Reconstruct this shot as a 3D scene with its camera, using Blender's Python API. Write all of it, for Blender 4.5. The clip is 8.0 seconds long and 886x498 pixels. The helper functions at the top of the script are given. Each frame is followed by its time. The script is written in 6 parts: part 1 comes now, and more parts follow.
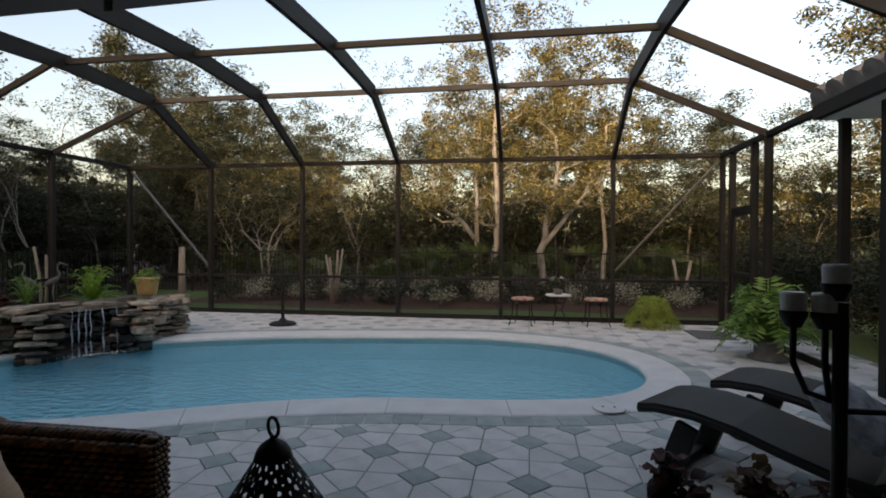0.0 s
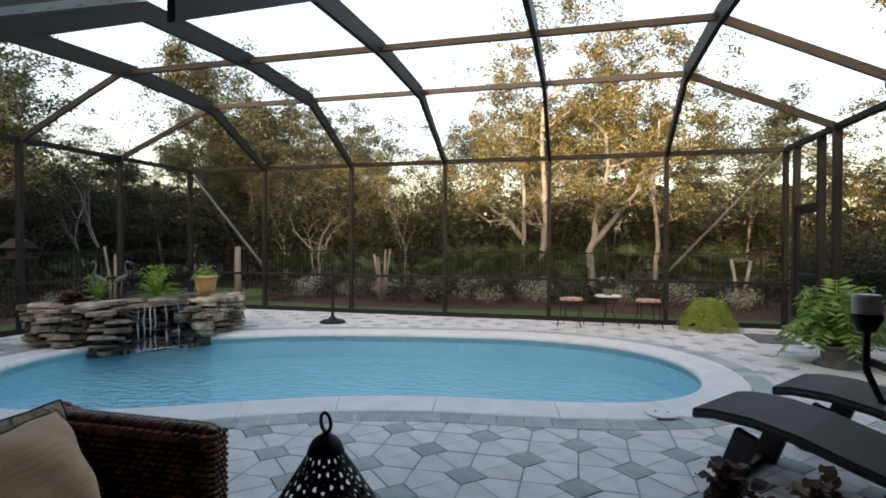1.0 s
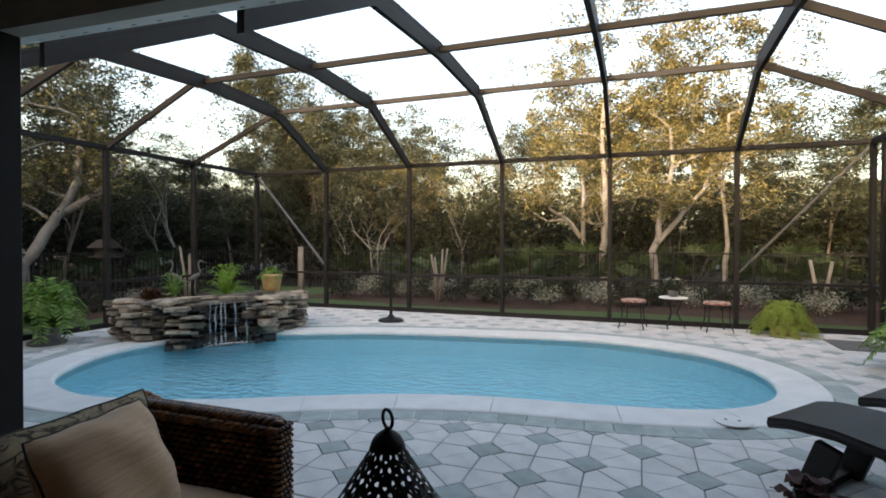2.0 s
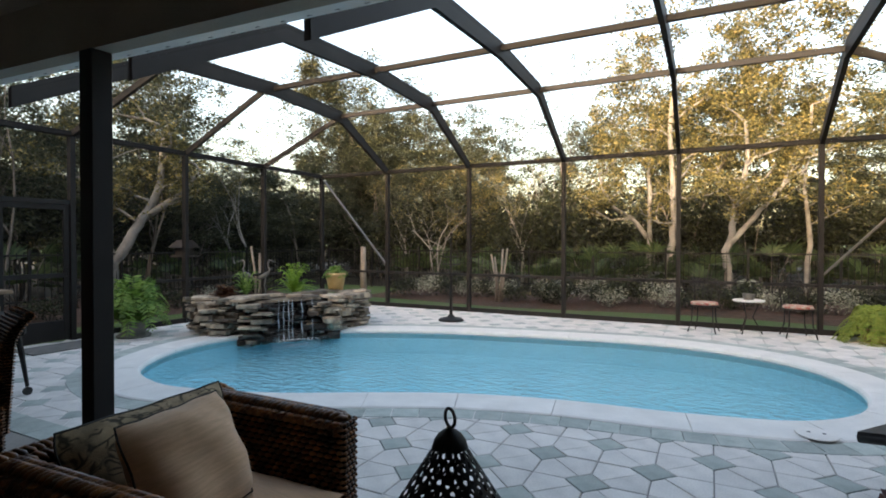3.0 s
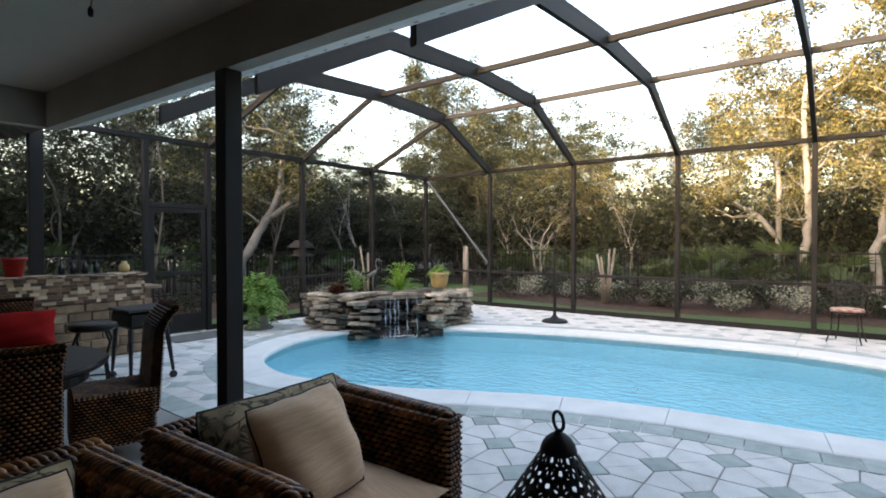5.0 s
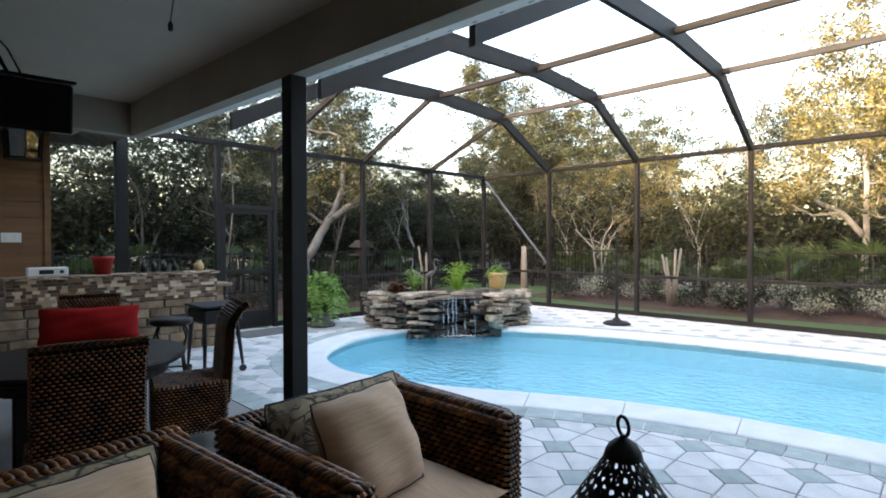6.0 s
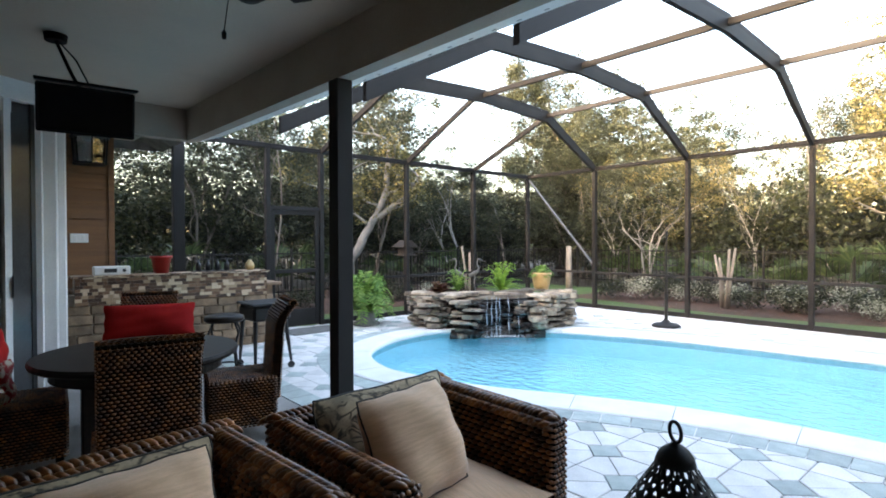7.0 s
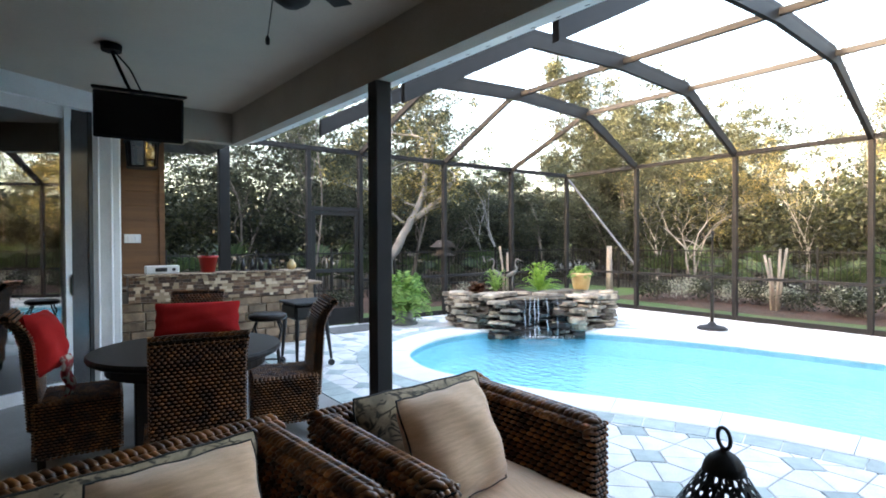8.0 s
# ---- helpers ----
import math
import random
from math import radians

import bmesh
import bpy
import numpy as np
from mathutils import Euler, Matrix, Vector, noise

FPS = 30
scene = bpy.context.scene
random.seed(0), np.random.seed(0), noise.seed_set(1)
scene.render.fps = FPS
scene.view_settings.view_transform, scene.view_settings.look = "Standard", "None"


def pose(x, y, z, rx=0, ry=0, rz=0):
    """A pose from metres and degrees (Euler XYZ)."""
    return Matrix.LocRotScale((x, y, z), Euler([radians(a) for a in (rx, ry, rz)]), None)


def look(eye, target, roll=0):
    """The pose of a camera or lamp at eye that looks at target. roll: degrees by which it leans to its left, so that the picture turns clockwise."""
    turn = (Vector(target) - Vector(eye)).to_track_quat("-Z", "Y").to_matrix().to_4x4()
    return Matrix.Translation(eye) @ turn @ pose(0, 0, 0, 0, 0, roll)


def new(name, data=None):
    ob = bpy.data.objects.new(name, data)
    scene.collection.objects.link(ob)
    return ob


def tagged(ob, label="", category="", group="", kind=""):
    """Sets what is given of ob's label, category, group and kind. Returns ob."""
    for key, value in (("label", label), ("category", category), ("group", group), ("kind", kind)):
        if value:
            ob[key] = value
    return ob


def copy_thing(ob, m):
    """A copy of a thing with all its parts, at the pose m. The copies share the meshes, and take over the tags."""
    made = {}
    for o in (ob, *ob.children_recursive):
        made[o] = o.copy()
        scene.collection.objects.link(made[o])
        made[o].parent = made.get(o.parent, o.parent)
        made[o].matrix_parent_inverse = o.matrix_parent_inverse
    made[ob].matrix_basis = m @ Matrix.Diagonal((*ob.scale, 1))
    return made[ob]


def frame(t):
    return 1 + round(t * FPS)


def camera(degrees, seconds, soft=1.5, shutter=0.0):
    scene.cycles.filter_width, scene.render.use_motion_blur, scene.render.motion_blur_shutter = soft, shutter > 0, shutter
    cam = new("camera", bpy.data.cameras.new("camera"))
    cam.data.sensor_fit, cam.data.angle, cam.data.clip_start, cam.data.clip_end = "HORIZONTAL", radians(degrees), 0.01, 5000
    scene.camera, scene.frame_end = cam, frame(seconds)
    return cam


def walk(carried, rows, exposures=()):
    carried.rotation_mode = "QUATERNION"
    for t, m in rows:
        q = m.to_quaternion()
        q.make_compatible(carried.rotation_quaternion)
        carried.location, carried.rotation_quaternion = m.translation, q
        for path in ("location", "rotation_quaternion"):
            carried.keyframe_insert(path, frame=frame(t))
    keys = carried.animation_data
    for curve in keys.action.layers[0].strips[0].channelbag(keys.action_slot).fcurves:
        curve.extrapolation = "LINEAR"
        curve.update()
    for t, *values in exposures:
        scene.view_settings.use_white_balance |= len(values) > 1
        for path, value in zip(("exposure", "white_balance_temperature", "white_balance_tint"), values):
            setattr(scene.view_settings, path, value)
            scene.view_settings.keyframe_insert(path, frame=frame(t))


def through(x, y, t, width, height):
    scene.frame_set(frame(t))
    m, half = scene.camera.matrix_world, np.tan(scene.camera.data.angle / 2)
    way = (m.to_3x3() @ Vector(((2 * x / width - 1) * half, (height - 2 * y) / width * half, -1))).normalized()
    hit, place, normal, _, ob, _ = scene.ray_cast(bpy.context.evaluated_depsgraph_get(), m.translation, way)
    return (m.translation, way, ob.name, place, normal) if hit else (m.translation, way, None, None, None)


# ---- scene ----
cam = camera(80.44, 8.0, soft=1.8)
# seconds, eye, yaw to the left from +y, pitch up, roll
ROWS = [
    (0, 0.000, 0.000, 1.495, 9.26, -0.60, 0.22),
    (0.5, -0.002, -0.001, 1.495, 11.31, -0.65, 0.19),
    (1, -0.005, -0.002, 1.495, 14.34, -0.66, 0.17),
    (1.5, -0.009, -0.004, 1.495, 17.35, -0.68, 0.13),
    (3, -0.018, -0.009, 1.495, 27.03, -0.71, 0.06),
    (3.5, -0.021, -0.011, 1.495, 29.94, -0.72, 0.04),
    (4, -0.023, -0.013, 1.495, 32.45, -0.73, 0.01),
    (5.5, -0.030, -0.020, 1.495, 41.29, -0.74, -0.08),
    (6, -0.032, -0.023, 1.495, 44.40, -0.74, -0.08),
    (6.5, -0.034, -0.025, 1.495, 46.82, -0.75, -0.14),
    (7, -0.035, -0.028, 1.495, 49.10, -0.74, -0.13),
    (7.5, -0.037, -0.030, 1.495, 51.26, -0.74, -0.16),
    (8, -0.038, -0.032, 1.495, 53.19, -0.73, -0.19),
]


def aim(x, y, z, yaw, pitch, roll):
    ya, pi = radians(yaw), radians(pitch)
    way = Vector((-math.sin(ya) * math.cos(pi), math.cos(ya) * math.cos(pi), math.sin(pi)))
    eye = Vector((x, y, z))
    return look(eye, eye + way, roll)


walk(cam, [(t, aim(x, y, z, ya, pi, ro)) for t, x, y, z, ya, pi, ro in ROWS],
     [(0.0, 1.88, 7000, 20), (0.5, 2.5, 7000, 19), (1.0, 2.7, 6900, 18), (3.0, 2.95, 6850, 16), (4.0, 3.1, 6850, 16), (5.5, 3.65, 6600, 17), (6.5, 4.0, 6500, 17), (8.0, 4.58, 6450, 17)])

# ---- light: clear evening sky, low warm sun behind the house ----
SUN_EL, SUN_AZ = radians(9.3), radians(187.0)  # azimuth from +y towards +x
world = bpy.data.worlds.new("evening_sky")
scene.world = world
world.use_nodes = True
wt = world.node_tree
sky = wt.nodes.new("ShaderNodeTexSky")
sky.sky_type = "NISHITA"
sky.sun_disc = False
sky.sun_elevation, sky.sun_rotation = SUN_EL, SUN_AZ
sky.air_density, sky.dust_density, sky.ozone_density = 1.0, 4.0, 0.4
wt.links.new(sky.outputs[0], wt.nodes["Background"].inputs[0])
wt.nodes["Background"].inputs[1].default_value = 0.15
sun = bpy.data.lights.new("sun", "SUN")
sun.energy, sun.angle, sun.color = 1.12, radians(0.6), (1.0, 0.84, 0.62)
sun_ob = new("sun", sun)
sun_ob.matrix_world = look((math.sin(SUN_AZ) * math.cos(SUN_EL) * 60, math.cos(SUN_AZ) * math.cos(SUN_EL) * 60, math.sin(SUN_EL) * 60), (0, 0, 0))


# ---- materials ----
def nodes_of(name):
    m = bpy.data.materials.new(name)
    m.use_nodes = True
    return m, m.node_tree, m.node_tree.nodes["Principled BSDF"]


def surf(name, base, rough=0.6, second=None, scale=6.0, mix=0.5, fine=60.0, bump=0.15, dist=0.004, metal=0.0, vary=0.0, island=False, coat=0.0, stretch=None, sheen=0.0, spec=0.5):
    """A surface with two colours mixed by coarse noise, fine grain in colour and relief, and change from piece to piece."""
    m, t, p = nodes_of(name)
    n, ln = t.nodes, t.links
    co = n.new("ShaderNodeTexCoord")
    vec = co.outputs["Object"]
    if stretch:
        mp = n.new("ShaderNodeMapping")
        mp.inputs["Scale"].default_value = stretch
        ln.new(vec, mp.inputs[0])
        vec = mp.outputs[0]
    big, small = n.new("ShaderNodeTexNoise"), n.new("ShaderNodeTexNoise")
    big.inputs["Scale"].default_value, big.inputs["Detail"].default_value = scale, 5
    small.inputs["Scale"].default_value, small.inputs["Detail"].default_value = fine, 4
    ln.new(vec, big.inputs["Vector"]), ln.new(vec, small.inputs["Vector"])
    second = second or tuple(c * 0.7 for c in base)
    ramp = n.new("ShaderNodeValToRGB")
    ramp.color_ramp.elements[0].position, ramp.color_ramp.elements[1].position = 0.5 - mix * 0.3, 0.5 + mix * 0.3
    ramp.color_ramp.elements[0].color, ramp.color_ramp.elements[1].color = (*base, 1), (*second, 1)
    ln.new(big.outputs["Fac"], ramp.inputs[0])
    val = n.new("ShaderNodeHueSaturation")
    ln.new(ramp.outputs[0], val.inputs["Color"])
    mr = n.new("ShaderNodeMapRange")
    mr.inputs["To Min"].default_value, mr.inputs["To Max"].default_value = 0.75, 1.25
    ln.new(small.outputs["Fac"], mr.inputs[0])
    out = mr.outputs[0]
    if vary:
        if island:
            rnd = n.new("ShaderNodeNewGeometry").outputs["Random Per Island"]
        else:
            rnd = n.new("ShaderNodeObjectInfo").outputs["Random"]
        mr2 = n.new("ShaderNodeMapRange")
        mr2.inputs["To Min"].default_value, mr2.inputs["To Max"].default_value = 1 - vary, 1 + vary
        ln.new(rnd, mr2.inputs[0])
        mul = n.new("ShaderNodeMath")
        mul.operation = "MULTIPLY"
        ln.new(out, mul.inputs[0]), ln.new(mr2.outputs[0], mul.inputs[1])
        out = mul.outputs[0]
    ln.new(out, val.inputs["Value"])
    ln.new(val.outputs[0], p.inputs["Base Color"])
    p.inputs["Roughness"].default_value, p.inputs["Metallic"].default_value = rough, metal
    p.inputs["Specular IOR Level"].default_value = spec
    if coat:
        p.inputs["Coat Weight"].default_value = coat
    if sheen:
        p.inputs["Sheen Weight"].default_value = sheen
    if bump:
        b = n.new("ShaderNodeBump")
        b.inputs["Strength"].default_value, b.inputs["Distance"].default_value = bump, dist
        ln.new(small.outputs["Fac"], b.inputs["Height"]), ln.new(b.outputs[0], p.inputs["Normal"])
    return m


def leafy(name, a, b, c, through=0.35):
    """Leaves: colour from leaf to leaf, thin enough to pass some light."""
    m, t, p = nodes_of(name)
    n, ln = t.nodes, t.links
    ramp = n.new("ShaderNodeValToRGB")
    ramp.color_ramp.elements.new(0.5)
    for e, col in zip(ramp.color_ramp.elements, (a, b, c)):
        e.color = (*col, 1)
    ln.new(n.new("ShaderNodeNewGeometry").outputs["Random Per Island"], ramp.inputs[0])
    ln.new(ramp.outputs[0], p.inputs["Base Color"])
    p.inputs["Roughness"].default_value = 0.55
    tr, mx = n.new("ShaderNodeBsdfTranslucent"), n.new("ShaderNodeMixShader")
    ln.new(ramp.outputs[0], tr.inputs[0])
    mx.inputs[0].default_value = through
    ln.new(p.outputs[0], mx.inputs[1]), ln.new(tr.outputs[0], mx.inputs[2])
    ln.new(mx.outputs[0], n["Material Output"].inputs[0])
    return m


def clear(name, tint, gloss_rough, wave=0.0, wave_scale=6.0, ior=1.33):
    """A see-through sheet that mirrors by Fresnel: water or glass."""
    m, t, p = nodes_of(name)
    n, ln = t.nodes, t.links
    n.remove(p)
    tr, gl, mx, fr = n.new("ShaderNodeBsdfTransparent"), n.new("ShaderNodeBsdfGlossy"), n.new("ShaderNodeMixShader"), n.new("ShaderNodeFresnel")
    tr.inputs[0].default_value = (*tint, 1)
    gl.inputs["Roughness"].default_value = gloss_rough
    fr.inputs["IOR"].default_value = ior
    if wave:
        co, no, bu = n.new("ShaderNodeTexCoord"), n.new("ShaderNodeTexNoise"), n.new("ShaderNodeBump")
        mp = n.new("ShaderNodeMapping")
        mp.inputs["Scale"].default_value = (1.0, 1.6, 1.0)
        no.inputs["Scale"].default_value, no.inputs["Detail"].default_value = wave_scale, 3
        bu.inputs["Strength"].default_value, bu.inputs["Distance"].default_value = wave, 0.05
        ln.new(co.outputs["Object"], mp.inputs[0]), ln.new(mp.outputs[0], no.inputs["Vector"]), ln.new(no.outputs["Fac"], bu.inputs["Height"])
        ln.new(bu.outputs[0], gl.inputs["Normal"]), ln.new(bu.outputs[0], fr.inputs["Normal"])
    ln.new(fr.outputs[0], mx.inputs[0]), ln.new(tr.outputs[0], mx.inputs[1]), ln.new(gl.outputs[0], mx.inputs[2])
    ln.new(mx.outputs[0], n["Material Output"].inputs[0])
    return m


def chips(name, colours, rough=0.5):
    """Small tiles, each of one of a few colours."""
    m, t, p = nodes_of(name)
    n, ln = t.nodes, t.links
    ramp = n.new("ShaderNodeValToRGB")
    ramp.color_ramp.interpolation = "CONSTANT"
    while len(ramp.color_ramp.elements) < len(colours):
        ramp.color_ramp.elements.new(0.5)
    for k, (e, col) in enumerate(zip(ramp.color_ramp.elements, colours)):
        e.position, e.color = k / len(colours), (*col, 1)
    ln.new(n.new("ShaderNodeNewGeometry").outputs["Random Per Island"], ramp.inputs[0])
    ln.new(ramp.outputs[0], p.inputs["Base Color"])
    p.inputs["Roughness"].default_value = rough
    return m


def mesh_screen(name, cover, colour):
    """Insect screen: mostly holes, the threads cover a share of it."""
    m, t, p = nodes_of(name)
    n, ln = t.nodes, t.links
    tr, mx = n.new("ShaderNodeBsdfTransparent"), n.new("ShaderNodeMixShader")
    p.inputs["Base Color"].default_value, p.inputs["Roughness"].default_value = (*colour, 1), 0.6
    p.inputs["Specular IOR Level"].default_value = 0.0
    mx.inputs[0].default_value = cover
    ln.new(tr.outputs[0], mx.inputs[1]), ln.new(p.outputs[0], mx.inputs[2])
    ln.new(mx.outputs[0], n["Material Output"].inputs[0])
    return m


def leaf_print(name, ground, shade, line):
    """Cloth printed with outlined pointed leaves."""
    m = surf(name, ground, 0.9, shade, 9, fine=150, bump=0.3)
    t = m.node_tree
    n, ln = t.nodes, t.links
    p = n["Principled BSDF"]
    co, mp, no, ad = n.new("ShaderNodeTexCoord"), n.new("ShaderNodeMapping"), n.new("ShaderNodeTexNoise"), n.new("ShaderNodeMixRGB")
    mp.inputs["Scale"].default_value, mp.inputs["Rotation"].default_value = (1.0, 2.6, 1.0), (0, 0, 0.7)
    no.inputs["Scale"].default_value = 7.0
    ad.inputs[0].default_value = 0.16
    ln.new(co.outputs["Object"], ad.inputs[1]), ln.new(co.outputs["Object"], no.inputs["Vector"]), ln.new(no.outputs["Color"], ad.inputs[2])
    ln.new(ad.outputs[0], mp.inputs[0])
    vo, rp, mx = n.new("ShaderNodeTexVoronoi"), n.new("ShaderNodeValToRGB"), n.new("ShaderNodeMixRGB")
    vo.feature = "DISTANCE_TO_EDGE"
    vo.inputs["Scale"].default_value = 13.0
    ln.new(mp.outputs[0], vo.inputs["Vector"]), ln.new(vo.outputs["Distance"], rp.inputs[0])
    rp.color_ramp.elements[0].position, rp.color_ramp.elements[1].position = 0.03, 0.14
    gaps, gr, most = n.new("ShaderNodeTexNoise"), n.new("ShaderNodeValToRGB"), n.new("ShaderNodeMath")
    gaps.inputs["Scale"].default_value = 17.0
    gr.color_ramp.elements[0].position, gr.color_ramp.elements[1].position = 0.47, 0.55
    most.operation = "MAXIMUM"
    ln.new(co.outputs["Object"], gaps.inputs["Vector"]), ln.new(gaps.outputs["Fac"], gr.inputs[0])
    ln.new(rp.outputs[0], most.inputs[0]), ln.new(gr.outputs[0], most.inputs[1])
    ln.new(most.outputs[0], mx.inputs[0])
    mx.inputs[1].default_value = (*line, 1)
    ln.new(p.inputs["Base Color"].links[0].from_socket, mx.inputs[2])
    ln.new(mx.outputs[0], p.inputs["Base Color"])
    return m


BRONZE = surf("bronze_aluminium", (0.013, 0.0115, 0.011), 0.6, (0.018, 0.016, 0.015), 3, fine=150, bump=0.05, vary=0.1, spec=0.22)
BRACE = surf("mill_aluminium", (0.10, 0.097, 0.094), 0.5, (0.075, 0.072, 0.069), 3, fine=150, bump=0.05)
LITTER = surf("leaf_litter", (0.035, 0.026, 0.017), 0.95, (0.018, 0.016, 0.01), 3, fine=30, bump=0.8, dist=0.04)
SCREEN = mesh_screen("insect_screen", 0.16, (0.012, 0.012, 0.012))
PAVER_W = surf("pale_paver", (0.71, 0.675, 0.63), 0.75, (0.58, 0.555, 0.52), 5, fine=90, bump=0.3, vary=0.08)
PAVER_G = surf("grey_green_paver", (0.41, 0.445, 0.41), 0.75, (0.32, 0.36, 0.33), 7, fine=90, bump=0.3, vary=0.14)
PAVER_WJ = surf("pale_paver_far", (0.71, 0.675, 0.63), 0.75, (0.58, 0.555, 0.52), 5, fine=90, bump=0.3, vary=0.08, island=True)
PAVER_GJ = surf("grey_green_paver_far", (0.41, 0.445, 0.41), 0.75, (0.32, 0.36, 0.33), 7, fine=90, bump=0.3, vary=0.14, island=True)
SAND = surf("joint_sand", (0.27, 0.265, 0.255), 0.9, (0.19, 0.19, 0.185), 10)
COPING = surf("cream_coping", (0.76, 0.74, 0.70), 0.7, (0.68, 0.665, 0.63), 4, fine=120, bump=0.25)
SLAB = surf("painted_slab", (0.27, 0.25, 0.225), 0.65, (0.20, 0.185, 0.168), 2, fine=80)
PLASTER = surf("pool_plaster", (0.46, 0.82, 0.90), 0.6, (0.40, 0.77, 0.86), 1.5, fine=30, bump=0.05)
WATERLINE = surf("teal_waterline_tile", (0.30, 0.53, 0.57), 0.3, (0.38, 0.60, 0.63), 12)
WATER = clear("pool_water", (0.84, 0.972, 0.988), 0.03, 0.95, 9.0)
GLASS = clear("door_glass", (0.62, 0.65, 0.64), 0.0, ior=3.4)
CEIL = surf("painted_ceiling", (0.50, 0.42, 0.325), 0.85, (0.45, 0.38, 0.30), 1.5, fine=250, bump=0.25, dist=0.003)
STUCCO = surf("beige_stucco", (0.36, 0.305, 0.24), 0.9, (0.31, 0.26, 0.205), 2, fine=140, bump=0.4)
WHITE = surf("white_paint", (0.74, 0.715, 0.68), 0.5, (0.68, 0.655, 0.62), 3, fine=120, bump=0.05)
SIDING = surf("brown_siding", (0.20, 0.088, 0.03), 0.6, (0.15, 0.066, 0.024), 3, stretch=(1, 0.2, 6), fine=40)
ROOFTILE = surf("grey_roof_tile", (0.20, 0.19, 0.18), 0.85, (0.12, 0.11, 0.10), 5, vary=0.2)
LEDGE = surf("ledgestone", (0.43, 0.355, 0.26), 0.8, (0.06, 0.047, 0.036), 6, mix=0.7, fine=40, bump=0.7, dist=0.012, vary=0.6)
BAR_STONE = surf("tan_wall_stone", (0.27, 0.18, 0.11), 0.85, (0.14, 0.092, 0.056), 6, fine=40, bump=0.5, dist=0.008, vary=0.3)
MOSAIC = chips("mosaic_stone", [(0.045, 0.021, 0.011), (0.36, 0.25, 0.15), (0.13, 0.063, 0.03), (0.20, 0.11, 0.058), (0.56, 0.42, 0.28), (0.075, 0.036, 0.018)])
WICKER = surf("brown_seagrass", (0.27, 0.105, 0.028), 0.28, (0.05, 0.018, 0.006), 14, fine=110, bump=0.5, dist=0.004, vary=0.4, island=True, spec=0.55)
# chair core coloured near black so gaps in the weave read as deep shade
WICKER_IN = surf("gap_shade_core", (0.012, 0.007, 0.004), 0.9, (0.008, 0.005, 0.003), 20, spec=0.1)
WOOD_DK = surf("espresso_wood", (0.014, 0.011, 0.010), 0.42, (0.022, 0.016, 0.012), 5, stretch=(1, 8, 8), bump=0.05, spec=0.12)
LINEN = surf("beige_linen", (0.68, 0.43, 0.255), 0.9, (0.56, 0.345, 0.20), 9, stretch=(1, 9, 1), fine=130, bump=0.35, sheen=0.3)
LEAFCLOTH = leaf_print("leaf_print_cloth", (0.42, 0.315, 0.19), (0.18, 0.13, 0.075), (0.05, 0.038, 0.022))
WAX = surf("pale_wax", (0.72, 0.70, 0.66), 0.5, (0.64, 0.62, 0.58), 8, bump=0.03)
PIPING = surf("dark_piping", (0.03, 0.028, 0.024), 0.8)
REDCLOTH = surf("red_cloth", (0.44, 0.016, 0.013), 0.85, (0.32, 0.011, 0.010), 5, fine=160, bump=0.3, spec=0.15)
IRON = surf("black_iron", (0.010, 0.0095, 0.009), 0.5, (0.016, 0.014, 0.012), 20, fine=150, bump=0.15, spec=0.25)
BLACKPL = surf("black_plastic", (0.012, 0.012, 0.013), 0.35, fine=200, bump=0.03)
SLING = surf("charcoal_wicker_sling", (0.022, 0.019, 0.018), 0.5, (0.015, 0.013, 0.012), 8, fine=220, bump=0.5, spec=0.3)
POTCLAY = surf("tan_glazed_pot", (0.50, 0.36, 0.16), 0.35, (0.40, 0.27, 0.11), 6)
REDPOT = surf("red_enamel_pot", (0.40, 0.02, 0.015), 0.3, (0.32, 0.015, 0.012), 6)
STONEPOT = surf("grey_stone_pot", (0.16, 0.15, 0.14), 0.85, (0.10, 0.10, 0.09), 9)
BARK = surf("pale_bark", (0.20, 0.175, 0.15), 0.9, (0.07, 0.058, 0.048), 5, mix=0.8, fine=30, bump=0.6, dist=0.02)
OLDWOOD = surf("weathered_dark_wood", (0.045, 0.036, 0.03), 0.85, (0.028, 0.022, 0.019), 6, stretch=(3, 3, 0.4), fine=40)
PALEBARK = surf("whitish_bark", (0.29, 0.275, 0.255), 0.9, (0.14, 0.13, 0.118), 5, mix=0.8, fine=30, bump=0.6, dist=0.02)
STUMPWOOD = surf("bare_cut_wood", (0.32, 0.275, 0.225), 0.85, (0.20, 0.17, 0.14), 6, stretch=(3, 3, 0.4), fine=40)
GRASS = surf("lawn", (0.055, 0.115, 0.022), 0.9, (0.08, 0.115, 0.032), 1.5, fine=40, bump=0.6, dist=0.03)
MULCH = surf("pine_mulch", (0.10, 0.05, 0.032), 0.95, (0.05, 0.03, 0.02), 6, fine=50, bump=0.8, dist=0.03)
# dark oak leaves stand for shaded crowns; the golden copy has sunlight coloured in
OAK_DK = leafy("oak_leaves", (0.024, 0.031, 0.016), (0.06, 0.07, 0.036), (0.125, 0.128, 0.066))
OAK_SUN = leafy("sunlit_oak_leaves", (0.035, 0.042, 0.016), (0.12, 0.115, 0.042), (0.31, 0.25, 0.085))
# understory shade is put into these near-black leaf colours
UNDER = leafy("shade_dark_leaves", (0.009, 0.013, 0.005), (0.026, 0.033, 0.013), (0.068, 0.073, 0.027))
PALM = leafy("palmetto_leaves", (0.026, 0.048, 0.016), (0.05, 0.085, 0.028), (0.10, 0.13, 0.045))
BRIGHTFERN = leafy("bright_fern_leaves", (0.12, 0.24, 0.025), (0.20, 0.36, 0.035), (0.30, 0.44, 0.06))
